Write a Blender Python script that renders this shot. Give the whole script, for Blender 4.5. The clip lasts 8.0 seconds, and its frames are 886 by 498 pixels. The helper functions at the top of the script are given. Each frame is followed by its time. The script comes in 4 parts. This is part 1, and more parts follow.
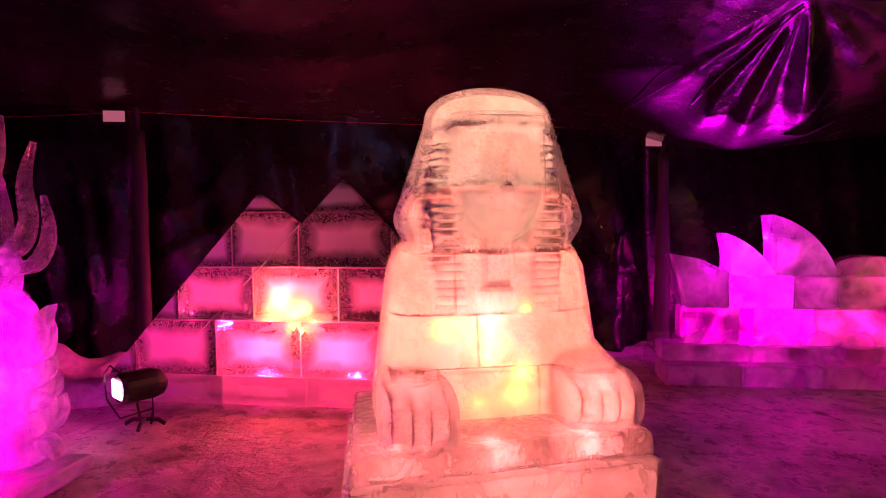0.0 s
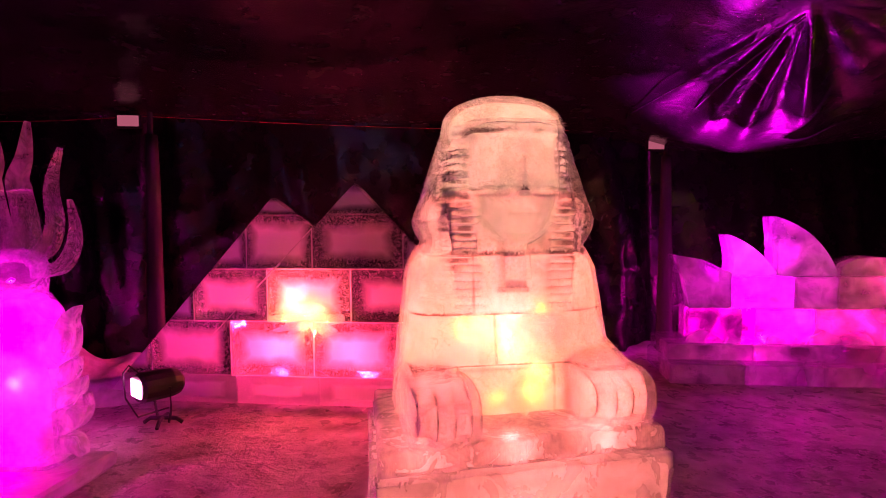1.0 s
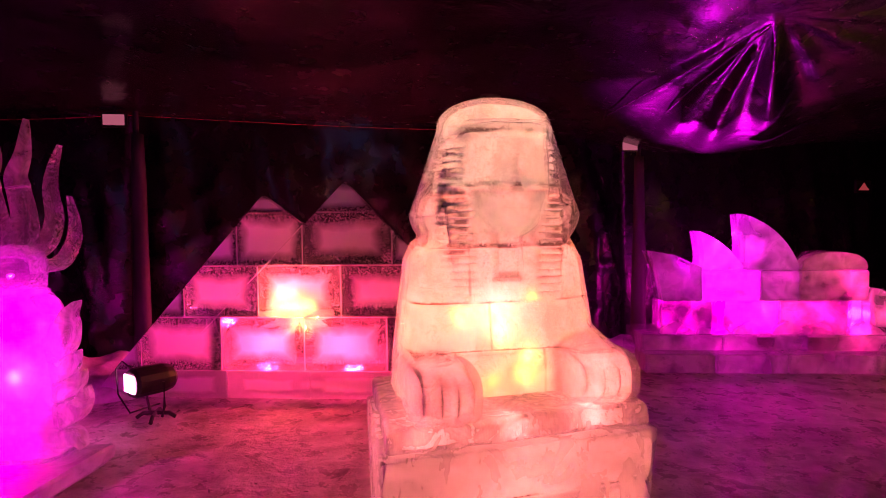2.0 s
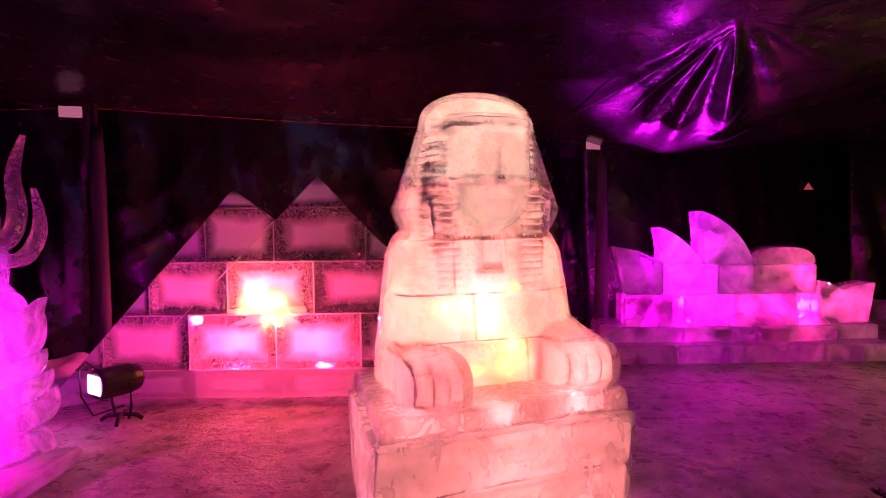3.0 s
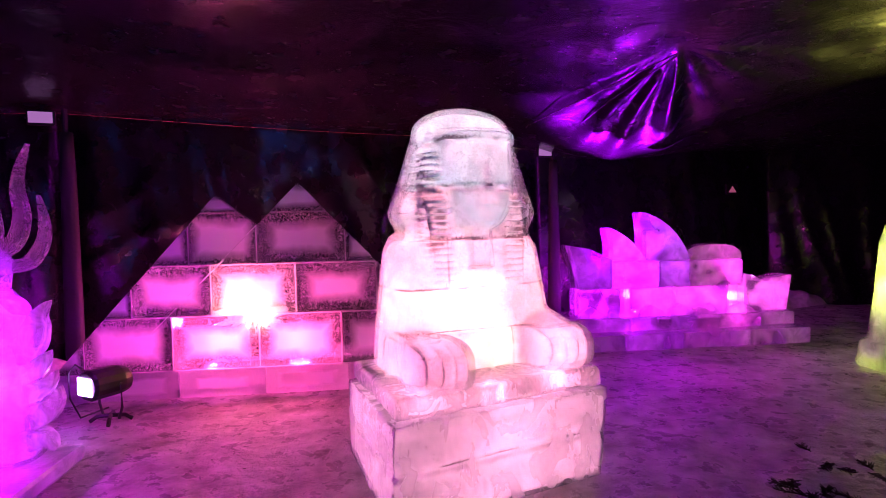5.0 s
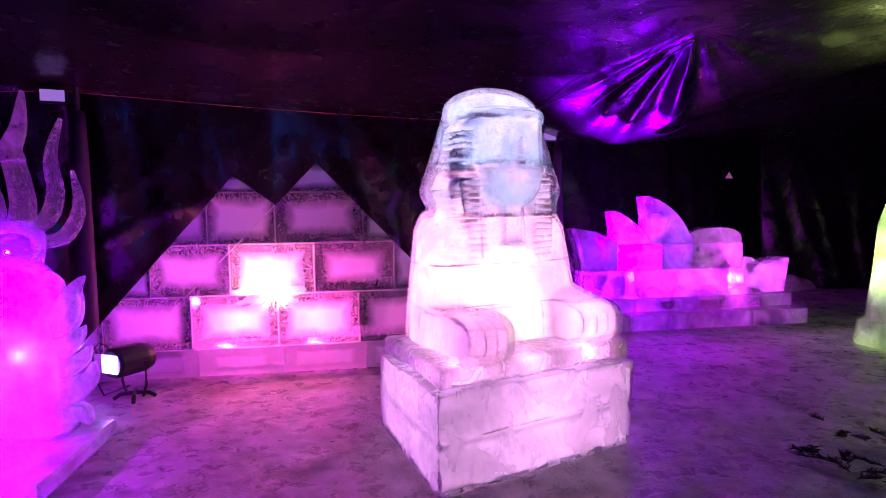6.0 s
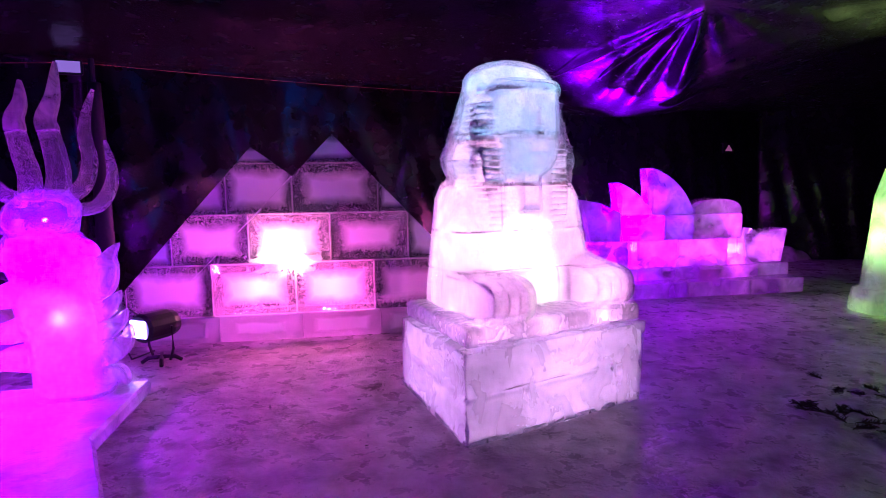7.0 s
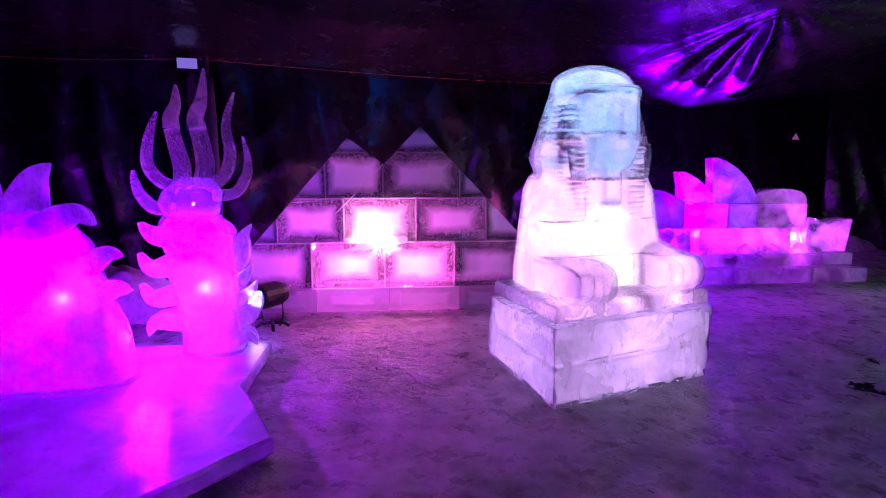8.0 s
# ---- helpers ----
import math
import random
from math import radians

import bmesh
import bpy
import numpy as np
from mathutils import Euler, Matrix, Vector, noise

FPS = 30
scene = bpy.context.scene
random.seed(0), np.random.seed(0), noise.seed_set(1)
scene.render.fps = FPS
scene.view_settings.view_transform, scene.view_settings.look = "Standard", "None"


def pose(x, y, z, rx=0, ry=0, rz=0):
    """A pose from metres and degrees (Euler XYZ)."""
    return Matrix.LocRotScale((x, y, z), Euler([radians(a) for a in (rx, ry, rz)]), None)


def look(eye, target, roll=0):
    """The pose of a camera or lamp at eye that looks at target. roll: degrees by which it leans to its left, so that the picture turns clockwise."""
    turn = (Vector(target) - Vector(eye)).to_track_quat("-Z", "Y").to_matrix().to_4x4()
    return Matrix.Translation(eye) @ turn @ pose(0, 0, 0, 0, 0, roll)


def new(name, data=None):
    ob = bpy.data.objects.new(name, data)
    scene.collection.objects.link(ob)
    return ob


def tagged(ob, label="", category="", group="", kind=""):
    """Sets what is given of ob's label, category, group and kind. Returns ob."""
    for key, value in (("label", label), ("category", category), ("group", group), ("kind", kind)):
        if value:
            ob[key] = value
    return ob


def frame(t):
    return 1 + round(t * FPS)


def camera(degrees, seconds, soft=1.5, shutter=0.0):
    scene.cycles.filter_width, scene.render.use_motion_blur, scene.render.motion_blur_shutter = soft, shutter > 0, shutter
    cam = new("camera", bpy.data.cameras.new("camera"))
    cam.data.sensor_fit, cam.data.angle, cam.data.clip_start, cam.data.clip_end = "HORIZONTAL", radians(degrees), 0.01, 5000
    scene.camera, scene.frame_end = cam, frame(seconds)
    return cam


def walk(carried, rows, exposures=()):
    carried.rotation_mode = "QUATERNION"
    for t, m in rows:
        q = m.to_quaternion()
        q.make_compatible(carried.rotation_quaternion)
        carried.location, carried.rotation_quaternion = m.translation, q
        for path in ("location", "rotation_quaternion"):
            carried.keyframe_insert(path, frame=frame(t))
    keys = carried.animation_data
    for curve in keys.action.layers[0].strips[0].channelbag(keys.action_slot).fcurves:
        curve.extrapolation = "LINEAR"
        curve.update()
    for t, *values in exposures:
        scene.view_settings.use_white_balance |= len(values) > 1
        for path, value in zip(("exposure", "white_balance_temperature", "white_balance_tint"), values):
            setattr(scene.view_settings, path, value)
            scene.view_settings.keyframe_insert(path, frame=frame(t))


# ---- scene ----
cam = camera(75.1, 8.0, 0.9)
PATH = [
    (0, (-1.463, 0.108, 1.647), (-1.696, 2.092, 1.55), -0.3),
    (0.5, (-1.491, 0.077, 1.652), (-1.722, 2.062, 1.558), -0.4),
    (1, (-1.558, -0.019, 1.658), (-1.784, 1.967, 1.565), -0.4),
    (1.5, (-1.617, -0.155, 1.646), (-1.806, 1.834, 1.556), -0.5),
    (3, (-1.847, -0.254, 1.57), (-1.821, 1.744, 1.484), -0.6),
    (3.5, (-1.93, -0.319, 1.573), (-1.829, 1.677, 1.488), -0.7),
    (4, (-2.021, -0.412, 1.576), (-1.856, 1.58, 1.495), -0.8),
    (5.5, (-2.37, -0.675, 1.574), (-2.101, 1.305, 1.489), -1.1),
    (6, (-2.553, -0.668, 1.504), (-2.256, 1.306, 1.382), -0.9),
    (6.5, (-2.655, -0.679, 1.456), (-2.345, 1.29, 1.287), -1.0),
    (7, (-2.768, -0.808, 1.469), (-2.451, 1.156, 1.259), -0.9),
    (7.5, (-2.921, -1.018, 1.53), (-2.635, 0.947, 1.29), -0.8),
    (8, (-3.175, -1.279, 1.589), (-3.015, 0.694, 1.304), -0.1),
]
GRADE = [
    (0.0, 0.10, 13500, 56),
    (1.7, 0.10, 13500, 54),
    (3.0, 0.30, 9500, 36),
    (4.2, 0.45, 6400, 14),
    (5.3, 0.55, 4300, 8),
    (6.5, 0.46, 3600, 1),
    (8.0, 0.28, 3100, -11),
]
walk(cam, [(t, look(eye, target, roll)) for t, eye, target, roll in PATH], GRADE)

# ---------------------------------------------------------------- light
world = bpy.data.worlds.new("night")
world.use_nodes = True
world.node_tree.nodes["Background"].inputs[0].default_value = (0.01, 0.01, 0.02, 1)
world.node_tree.nodes["Background"].inputs[1].default_value = 0.2
scene.world = world


def point_lamp(name, place, colour, watts, radius=0.06):
    data = bpy.data.lights.new(name, "POINT")
    data.energy, data.color, data.shadow_soft_size = watts, colour, radius
    ob = new(name, data)
    ob.location = place
    return ob


def spot_lamp(name, place, target, colour, watts, angle=70, radius=0.05, blend=0.6):
    data = bpy.data.lights.new(name, "SPOT")
    data.energy, data.color, data.shadow_soft_size = watts, colour, radius
    data.spot_size, data.spot_blend = radians(angle), blend
    ob = new(name, data)
    ob.matrix_world = look(place, target)
    return ob


SPHINX_AT = (-1.57, 3.13)
SPHINX_TURN = 17
point_lamp("sphinx_light", (-1.64, 3.24, 1.06), (1.0, 0.220, 0.220), 41, 0.05)
# small lamps added just under the chest to make its yellow hot patches
for lx, ly, lz, watts in ((-0.26, -0.055, 1.09, 1.1), (-0.05, -0.072, 1.07, 1.8), (-0.02, -0.08, 0.98, 1.4), (0.13, -0.11, 0.87, 1.4), (0.09, -0.115, 0.77, 0.9), (-0.10, -0.12, 0.74, 0.3), (0.17, -0.055, 1.19, 0.35)):
    spot = pose(*SPHINX_AT, 0, 0, 0, SPHINX_TURN) @ Vector((lx, ly, lz))
    point_lamp("sphinx_front_light", spot, (1.0, 0.55, 0.06), watts, 0.015)
point_lamp("sphinx_head_light", (-1.63, 3.43, 1.96), (0.46, 0.43, 0.33), 9, 0.03)
# fill lamps added inside paws, slab and plinth for light scattered through the ice
point_lamp("paw_light", (-1.91, 2.70, 0.78), (1.0, 0.215, 0.25), 3.2, 0.03)
point_lamp("paw_light", (-1.06, 2.92, 0.79), (1.0, 0.215, 0.23), 3.0, 0.03)
for lx, ly in ((-1.98, 2.60), (-1.55, 2.70), (-1.12, 2.88), (-2.15, 3.10), (-1.05, 3.25)):
    point_lamp("slab_light", (lx, ly, 0.595), (0.95, 0.225, 0.25), 2.6, 0.02)
point_lamp("plinth_light", (-1.60, 3.10, 0.26), (0.88, 0.255, 0.265), 23, 0.05)
# a cluster of small lamps imitates the wide glare of one frozen-in lamp
for lx, lz, watts in ((-3.60, 0.79, 2.2), (-3.50, 0.88, 3.6), (-3.40, 0.84, 4.5), (-3.28, 0.86, 3.6), (-3.38, 0.70, 4.0), (-3.30, 0.66, 2.0), (-3.56, 1.00, 1.2), (-3.20, 0.76, 2.0)):
    point_lamp("pyramid_front_light", (lx, 5.035, lz), (1.0, 0.32, 0.11), watts, 0.02)
point_lamp("pyramid_light", (-3.42, 5.20, 0.95), (1.0, 0.08, 0.17), 40, 0.03)
point_lamp("pyramid_light", (-3.66, 5.18, 0.52), (1.0, 0.05, 0.15), 32, 0.03)
point_lamp("pyramid_light", (-2.95, 5.18, 0.52), (1.0, 0.05, 0.15), 26, 0.03)
# unseen fill lamps added behind the blocks to spread the glow upward
point_lamp("pyramid_back_light", (-3.03, 5.80, 0.62), (1.0, 0.055, 0.25), 100, 0.03)
point_lamp("pyramid_back_light", (-3.95, 5.75, 0.62), (1.0, 0.050, 0.30), 80, 0.03)
point_lamp("opera_violet_light", (0.965, 6.60, 0.62), (0.82, 0.008, 0.72), 80, 0.065)
point_lamp("opera_red_light", (2.44, 6.62, 0.55), (1.0, 0.02, 0.42), 66, 0.065)
point_lamp("opera_back_light", (1.45, 7.2, 0.5), (0.70, 0.010, 0.76), 26, 0.012)
spot_lamp("opera_up_light", (1.2, 7.45, 0.12), (0.78, 5.75, 2.65), (0.56, 0.006, 0.88), 6500, 44, 0.05, 1.0)
# lamps added inside the sails to put highlights on their left edges
point_lamp("opera_sail_light", (1.31, 6.64, 1.46), (0.90, 0.06, 0.80), 2.6, 0.02)
point_lamp("opera_sail_light", (1.00, 6.64, 1.24), (0.90, 0.10, 0.80), 1.6, 0.02)
point_lamp("opera_shell_light", (2.80, 6.60, 0.66), (1.0, 0.12, 0.55), 2.2, 0.02)
point_lamp("flame_light", (-4.66, 3.28, 0.66), (0.88, 0.03, 0.85), 6.5, 0.03)
point_lamp("flame_light_high", (-4.75, 3.41, 0.95), (0.78, 0.004, 0.88), 15, 0.04)
# fill lamp added in the crown so that the tongues catch light
point_lamp("flame_crown_light", (-4.75, 3.38, 1.30), (0.70, 0.01, 0.90), 3.2, 0.010)
point_lamp("wave_light", (-5.34, 2.57, 0.74), (0.88, 0.03, 0.85), 6.5, 0.03)
point_lamp("wave_light_high", (-5.56, 2.70, 0.9), (0.80, 0.004, 0.86), 25, 0.04)
point_lamp("flame_floor_light", (-5.00, 2.86, 0.42), (0.98, 0.004, 0.74), 72, 0.03)
spot_lamp("flood_beam", (-4.66, 4.23, 0.29), (-5.5, 3.2, 0.75), (0.85, 0.010, 0.85), 260, 95)
point_lamp("green_light", (3.3, 4.75, 0.9), (0.80, 0.75, 0.03), 16, 0.06)
spot_lamp("column_up_light", (3.25, 4.60, 1.74), (2.5, 3.7, 3.1), (0.75, 0.55, 0.05), 110, 110, 0.05, 1.0)
# added beam from behind the viewpoint, for the blue sheen on the left wall
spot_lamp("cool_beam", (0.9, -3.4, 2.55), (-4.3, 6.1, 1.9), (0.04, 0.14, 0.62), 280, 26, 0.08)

# ---------------------------------------------------------------- materials


class Nodes:
    """A short hand for node trees."""

    def __init__(self, name):
        self.mat = bpy.data.materials.new(name)
        self.mat.use_nodes = True
        self.tree = self.mat.node_tree
        self.tree.nodes.clear()
        self.out = self.add("ShaderNodeOutputMaterial")

    def add(self, kind, **sockets):
        node = self.tree.nodes.new(kind)
        for key, value in sockets.items():
            self.put(node, key.replace("_", " "), value)
        return node

    def put(self, node, key, value):
        socket = node.inputs[int(key[1:])] if key[0] == "i" and key[1:].isdigit() else node.inputs[key]
        if isinstance(value, bpy.types.NodeSocket):
            self.tree.links.new(value, socket)
        elif isinstance(value, bpy.types.Node):
            self.tree.links.new(value.outputs[0], socket)
        else:
            socket.default_value = value

    def math(self, op, a, b=0.0, clamp=False):
        node = self.tree.nodes.new("ShaderNodeMath")
        node.operation, node.use_clamp = op, clamp
        self.put(node, "i0", a)
        self.put(node, "i1", b)
        return node.outputs[0]

    def coords(self, which="Object"):
        return self.add("ShaderNodeTexCoord").outputs[which]

    def noise(self, vector, scale, detail=4.0, rough=0.55, distort=0.0):
        return self.add("ShaderNodeTexNoise", Vector=vector, Scale=scale, Detail=detail, Roughness=rough, Distortion=distort).outputs[0]

    def ramp(self, fac, *stops):
        node = self.add("ShaderNodeValToRGB", Fac=fac)
        while len(node.color_ramp.elements) < len(stops):
            node.color_ramp.elements.new(0.5)
        for e, (at, c) in zip(node.color_ramp.elements, stops):
            e.position = at
            e.color = (*c, 1) if isinstance(c, tuple) else (c, c, c, 1)
        return node.outputs[0]

    def mix(self, fac, a, b):
        node = self.tree.nodes.new("ShaderNodeMixShader")
        self.put(node, "i0", fac)
        self.put(node, "i1", a)
        self.put(node, "i2", b)
        return node.outputs[0]

    def bump(self, height, strength, distance=0.01):
        return self.add("ShaderNodeBump", Height=height, Strength=strength, Distance=distance).outputs[0]

    def done(self, shader):
        self.tree.links.new(shader, self.out.inputs[0])
        return self.mat


def plain(name, colour, rough=0.5, metal=0.0, grain=40.0, bump=0.15):
    n = Nodes(name)
    co = n.coords()
    spot = n.noise(co, grain)
    col = n.ramp(spot, (0.3, tuple(c * 0.75 for c in colour)), (0.7, tuple(min(1, c * 1.2) for c in colour)))
    sh = n.add("ShaderNodeBsdfPrincipled", Base_Color=col, Roughness=rough, Metallic=metal, Normal=n.bump(spot, bump, 0.004))
    return n.done(sh.outputs[0])


def glowing(name, colour, strength):
    n = Nodes(name)
    return n.done(n.add("ShaderNodeEmission", Color=(*colour, 1), Strength=strength).outputs[0])


def ice(name, clear=0.25, frost=0.55, tint=(0.93, 0.96, 1.0), scale=4.0, seams=(), stripes=False, bump=0.35, faced=False, hair=0.75, layers=False, cuts=()):
    """Carved ice: milky parts that scatter the light, clearer veins and cracks, and a wet gloss."""
    n = Nodes(name)
    co = n.coords()
    big = n.noise(co, scale, 5, 0.6, 0.6)
    fine = n.noise(co, scale * 9, 4, 0.6, 1.5)
    strand = n.math("ABSOLUTE", n.math("SUBTRACT", n.noise(co, scale * 4.5, 4, 0.6, 2.4), 0.5))
    where = n.ramp(n.noise(co, scale * 0.9, 3), (0.50, 0.0), (0.62, 1.0))
    line = n.math("MULTIPLY", n.ramp(strand, (0.0, 1.0), (0.022, 0.0)), where)
    soft = n.bump(big, bump * 0.6, 0.03)
    wet = n.bump(n.math("ADD", n.math("MULTIPLY", big, 0.6), n.math("MULTIPLY", fine, 0.35)), bump * 1.6, 0.02)
    sep = n.add("ShaderNodeSeparateXYZ", Vector=co)
    height = n.math("ADD", sep.outputs[2], n.math("MULTIPLY", n.math("SUBTRACT", big, 0.5), 0.03))
    comb = n.noise(n.add("ShaderNodeMapping", Vector=co, Scale=(70, 70, 8)), 1.0, 3, 0.6, 0.8)
    gaps = 0.0
    # joints between the blocks: clear, dark, with a frayed upper edge
    for z, wide in seams:
        up = n.math("DIVIDE", n.math("SUBTRACT", height, z), wide)
        inside = n.math("MULTIPLY", n.math("GREATER_THAN", up, 0.0), n.math("SUBTRACT", 1.0, up, True))
        frayed = n.ramp(n.math("ADD", inside, n.math("MULTIPLY", n.math("SUBTRACT", comb, 0.5), 1.6)), (0.45, 0.0), (0.62, 1.0))
        part_of = n.ramp(n.noise(co, 3.6, 2), (0.42, 0.0), (0.54, 1.0))
        gaps = n.math("MAXIMUM", gaps, n.math("MULTIPLY", n.math("MULTIPLY", frayed, n.math("GREATER_THAN", inside, 0.0)), part_of))
    for x, z0, z1 in cuts:
        near = n.math("ABSOLUTE", n.math("SUBTRACT", n.math("ADD", sep.outputs[0], n.math("MULTIPLY", n.math("SUBTRACT", comb, 0.5), 0.012)), x))
        span = n.math("MULTIPLY", n.math("GREATER_THAN", sep.outputs[2], z0), n.math("LESS_THAN", sep.outputs[2], z1))
        gaps = n.math("MAXIMUM", gaps, n.math("MULTIPLY", n.math("MULTIPLY", n.ramp(near, (0.003, 0.75), (0.011, 0.0)), span), n.ramp(n.noise(co, 6.0, 2), (0.40, 0.25), (0.55, 1.0))))
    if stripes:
        # bars tinted dark along the headcloth grooves, in place of see-through ice
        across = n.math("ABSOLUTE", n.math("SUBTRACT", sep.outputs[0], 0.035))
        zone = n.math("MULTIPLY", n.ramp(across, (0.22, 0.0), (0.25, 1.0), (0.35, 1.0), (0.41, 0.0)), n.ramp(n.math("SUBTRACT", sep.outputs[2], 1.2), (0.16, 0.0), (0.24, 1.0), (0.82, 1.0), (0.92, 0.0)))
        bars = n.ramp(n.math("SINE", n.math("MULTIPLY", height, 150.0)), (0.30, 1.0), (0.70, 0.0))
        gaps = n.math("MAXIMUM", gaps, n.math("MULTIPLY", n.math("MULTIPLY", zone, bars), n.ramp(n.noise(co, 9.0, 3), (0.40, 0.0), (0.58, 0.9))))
    pale = n.add("ShaderNodeMix")
    pale.data_type = "RGBA"
    n.put(pale, "i0", gaps)
    haze = n.noise(co, scale * 1.3, 4, 0.6, 0.5)
    if layers:
        haze = n.math("ADD", n.math("MULTIPLY", haze, 0.3), n.math("MULTIPLY", n.noise(n.add("ShaderNodeMapping", Vector=co, Scale=(2.0, 2.0, 7.5)), 1.0, 2, 0.4), 0.7))
    deep = 0.76
    n.put(pale, "i6", n.ramp(haze, (0.42, tuple(c * deep for c in tint)), (0.54, tint)))
    # dark tint stands in for the unlit depth seen through clear ice
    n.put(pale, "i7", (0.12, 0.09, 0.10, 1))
    pale = pale.outputs[2]
    milk = n.mix(0.32, n.add("ShaderNodeBsdfTranslucent", Color=pale, Normal=soft), n.add("ShaderNodeBsdfDiffuse", Color=pale, Normal=soft))
    see = n.add("ShaderNodeBsdfTransparent", Color=(*[c * 0.94 for c in tint], 1))
    vein = n.ramp(n.noise(co, scale * 0.7, 2, 0.4, 0.4), (0.5 - frost * 0.25, min(1, clear * 2.4)), (0.5 + frost * 0.12, clear * 0.3))
    if hair:
        vein = n.math("MAXIMUM", vein, n.math("MULTIPLY", line, hair))
    if faced:
        gen = n.add("ShaderNodeSeparateXYZ", Vector=n.coords("Generated"))
        front = n.ramp(gen.outputs[1], (0.2, 0.0), (0.5, 0.9))
        ex = n.math("MINIMUM", gen.outputs[0], n.math("SUBTRACT", 1.0, gen.outputs[0]))
        ez = n.math("MINIMUM", gen.outputs[2], n.math("SUBTRACT", 1.0, gen.outputs[2]))
        rim = n.math("ADD", n.math("MINIMUM", ex, ez), n.math("MULTIPLY", n.math("SUBTRACT", fine, 0.5), 0.12))
        vein = n.math("MAXIMUM", n.math("MAXIMUM", vein, front), n.ramp(rim, (0.0, 0.55), (0.09, 0.0)))
    body = n.mix(vein, milk, see)
    gloss = n.add("ShaderNodeBsdfGlossy", Color=(1, 1, 1, 1), Roughness=0.07, Normal=wet)
    fres = n.add("ShaderNodeFresnel", IOR=1.33, Normal=wet).outputs[0]
    return n.done(n.mix(n.math("ADD", n.math("MULTIPLY", fres, 1.0), 0.02, True), body, gloss))


def block_ice(name, haze=0.12, veil=0.0):
    """A frozen block: a clouded heart on its face, clear rims with feathery cracks."""
    n = Nodes(name)
    gen = n.coords("Generated")
    co = n.coords("Object")
    rnd = n.add("ShaderNodeObjectInfo").outputs["Random"]
    sep = n.add("ShaderNodeSeparateXYZ", Vector=gen)
    wob = n.noise(co, 4.5, 3)
    fea = n.noise(co, 42.0, 5, 0.7, 2.0)
    ex = n.math("MINIMUM", sep.outputs[0], n.math("SUBTRACT", 1.0, sep.outputs[0]))
    ez = n.math("MINIMUM", sep.outputs[2], n.math("SUBTRACT", 1.0, sep.outputs[2]))
    ex = n.math("MULTIPLY", ex, 1.5)
    flat = n.math("MINIMUM", ex, ez)
    upright = n.math("LESS_THAN", ez, ex)
    comb_z = n.noise(n.add("ShaderNodeMapping", Vector=co, Scale=(75, 20, 9)), 1.0, 3, 0.6, 0.6)
    comb_x = n.noise(n.add("ShaderNodeMapping", Vector=co, Scale=(9, 20, 75)), 1.0, 3, 0.6, 0.6)
    comb = n.math("ADD", n.math("MULTIPLY", comb_z, upright), n.math("MULTIPLY", comb_x, n.math("SUBTRACT", 1.0, upright)))
    edge = n.math("ADD", n.math("ADD", flat, n.math("MULTIPLY", n.math("SUBTRACT", rnd, 0.45), 0.10)), n.math("MULTIPLY", n.math("SUBTRACT", wob, 0.5), 0.24))
    frayed = n.math("ADD", edge, n.math("MULTIPLY", n.math("SUBTRACT", comb, 0.5), 0.30))
    core = n.math("MAXIMUM", n.ramp(edge, (0.10, 0.0), (0.34, 1.0)), n.math("MULTIPLY", n.ramp(frayed, (0.09, 0.0), (0.20, 1.0)), 0.45))
    front = n.ramp(sep.outputs[1], (0.35, 1.0), (0.55, 0.0))
    fil = n.math("ABSOLUTE", n.math("SUBTRACT", n.noise(co, 15.0, 4, 0.6, 2.5), 0.5))
    feather = n.ramp(fil, (0.0, 0.62), (0.03, haze))
    feather = n.math("MAXIMUM", feather, veil)
    frost = n.ramp(n.math("ADD", flat, n.math("MULTIPLY", n.math("SUBTRACT", fea, 0.5), 0.02)), (0.004, 0.62), (0.013, 0.0))
    cloud = n.math("MAXIMUM", n.math("MULTIPLY", core, n.math("ADD", 0.88, n.math("MULTIPLY", rnd, 0.1))), n.math("MAXIMUM", feather, frost))
    cloud = n.math("MULTIPLY", cloud, front)
    nor = n.bump(n.math("ADD", wob, n.math("MULTIPLY", fea, 0.4)), 0.3, 0.02)
    milk = n.mix(0.45, n.add("ShaderNodeBsdfTranslucent", Color=(0.93, 0.94, 1.0, 1), Normal=nor), n.add("ShaderNodeBsdfDiffuse", Color=(0.8, 0.82, 0.88, 1), Normal=nor))
    see = n.add("ShaderNodeBsdfTransparent", Color=(0.62, 0.64, 0.68, 1))
    body = n.mix(cloud, see, milk)
    gloss = n.add("ShaderNodeBsdfGlossy", Color=(1, 1, 1, 1), Roughness=0.1, Normal=nor)
    fres = n.add("ShaderNodeFresnel", IOR=1.31, Normal=nor).outputs[0]
    return n.done(n.mix(n.math("MULTIPLY", fres, 0.9), body, gloss))


def tarp(name, colour=(0.012, 0.012, 0.016), rough=0.34, relief=0.5):
    """Black plastic sheeting: dark, wrinkled, with a broad sheen."""
    n = Nodes(name)
    co = n.coords()
    crease = n.noise(co, 1.7, 4, 0.5, 1.0)
    fine = n.noise(co, 60.0, 3, 0.6)
    h = n.math("ADD", crease, n.math("MULTIPLY", fine, 0.06))
    r = n.ramp(n.noise(co, 5.0, 3), (0.3, rough * 0.9), (0.7, rough * 1.15))
    sh = n.add("ShaderNodeBsdfPrincipled", Base_Color=(*colour, 1), Roughness=r, Normal=n.bump(h, relief, 0.06))
    sh.inputs["Specular IOR Level"].default_value = 0.55
    return n.done(sh.outputs[0])


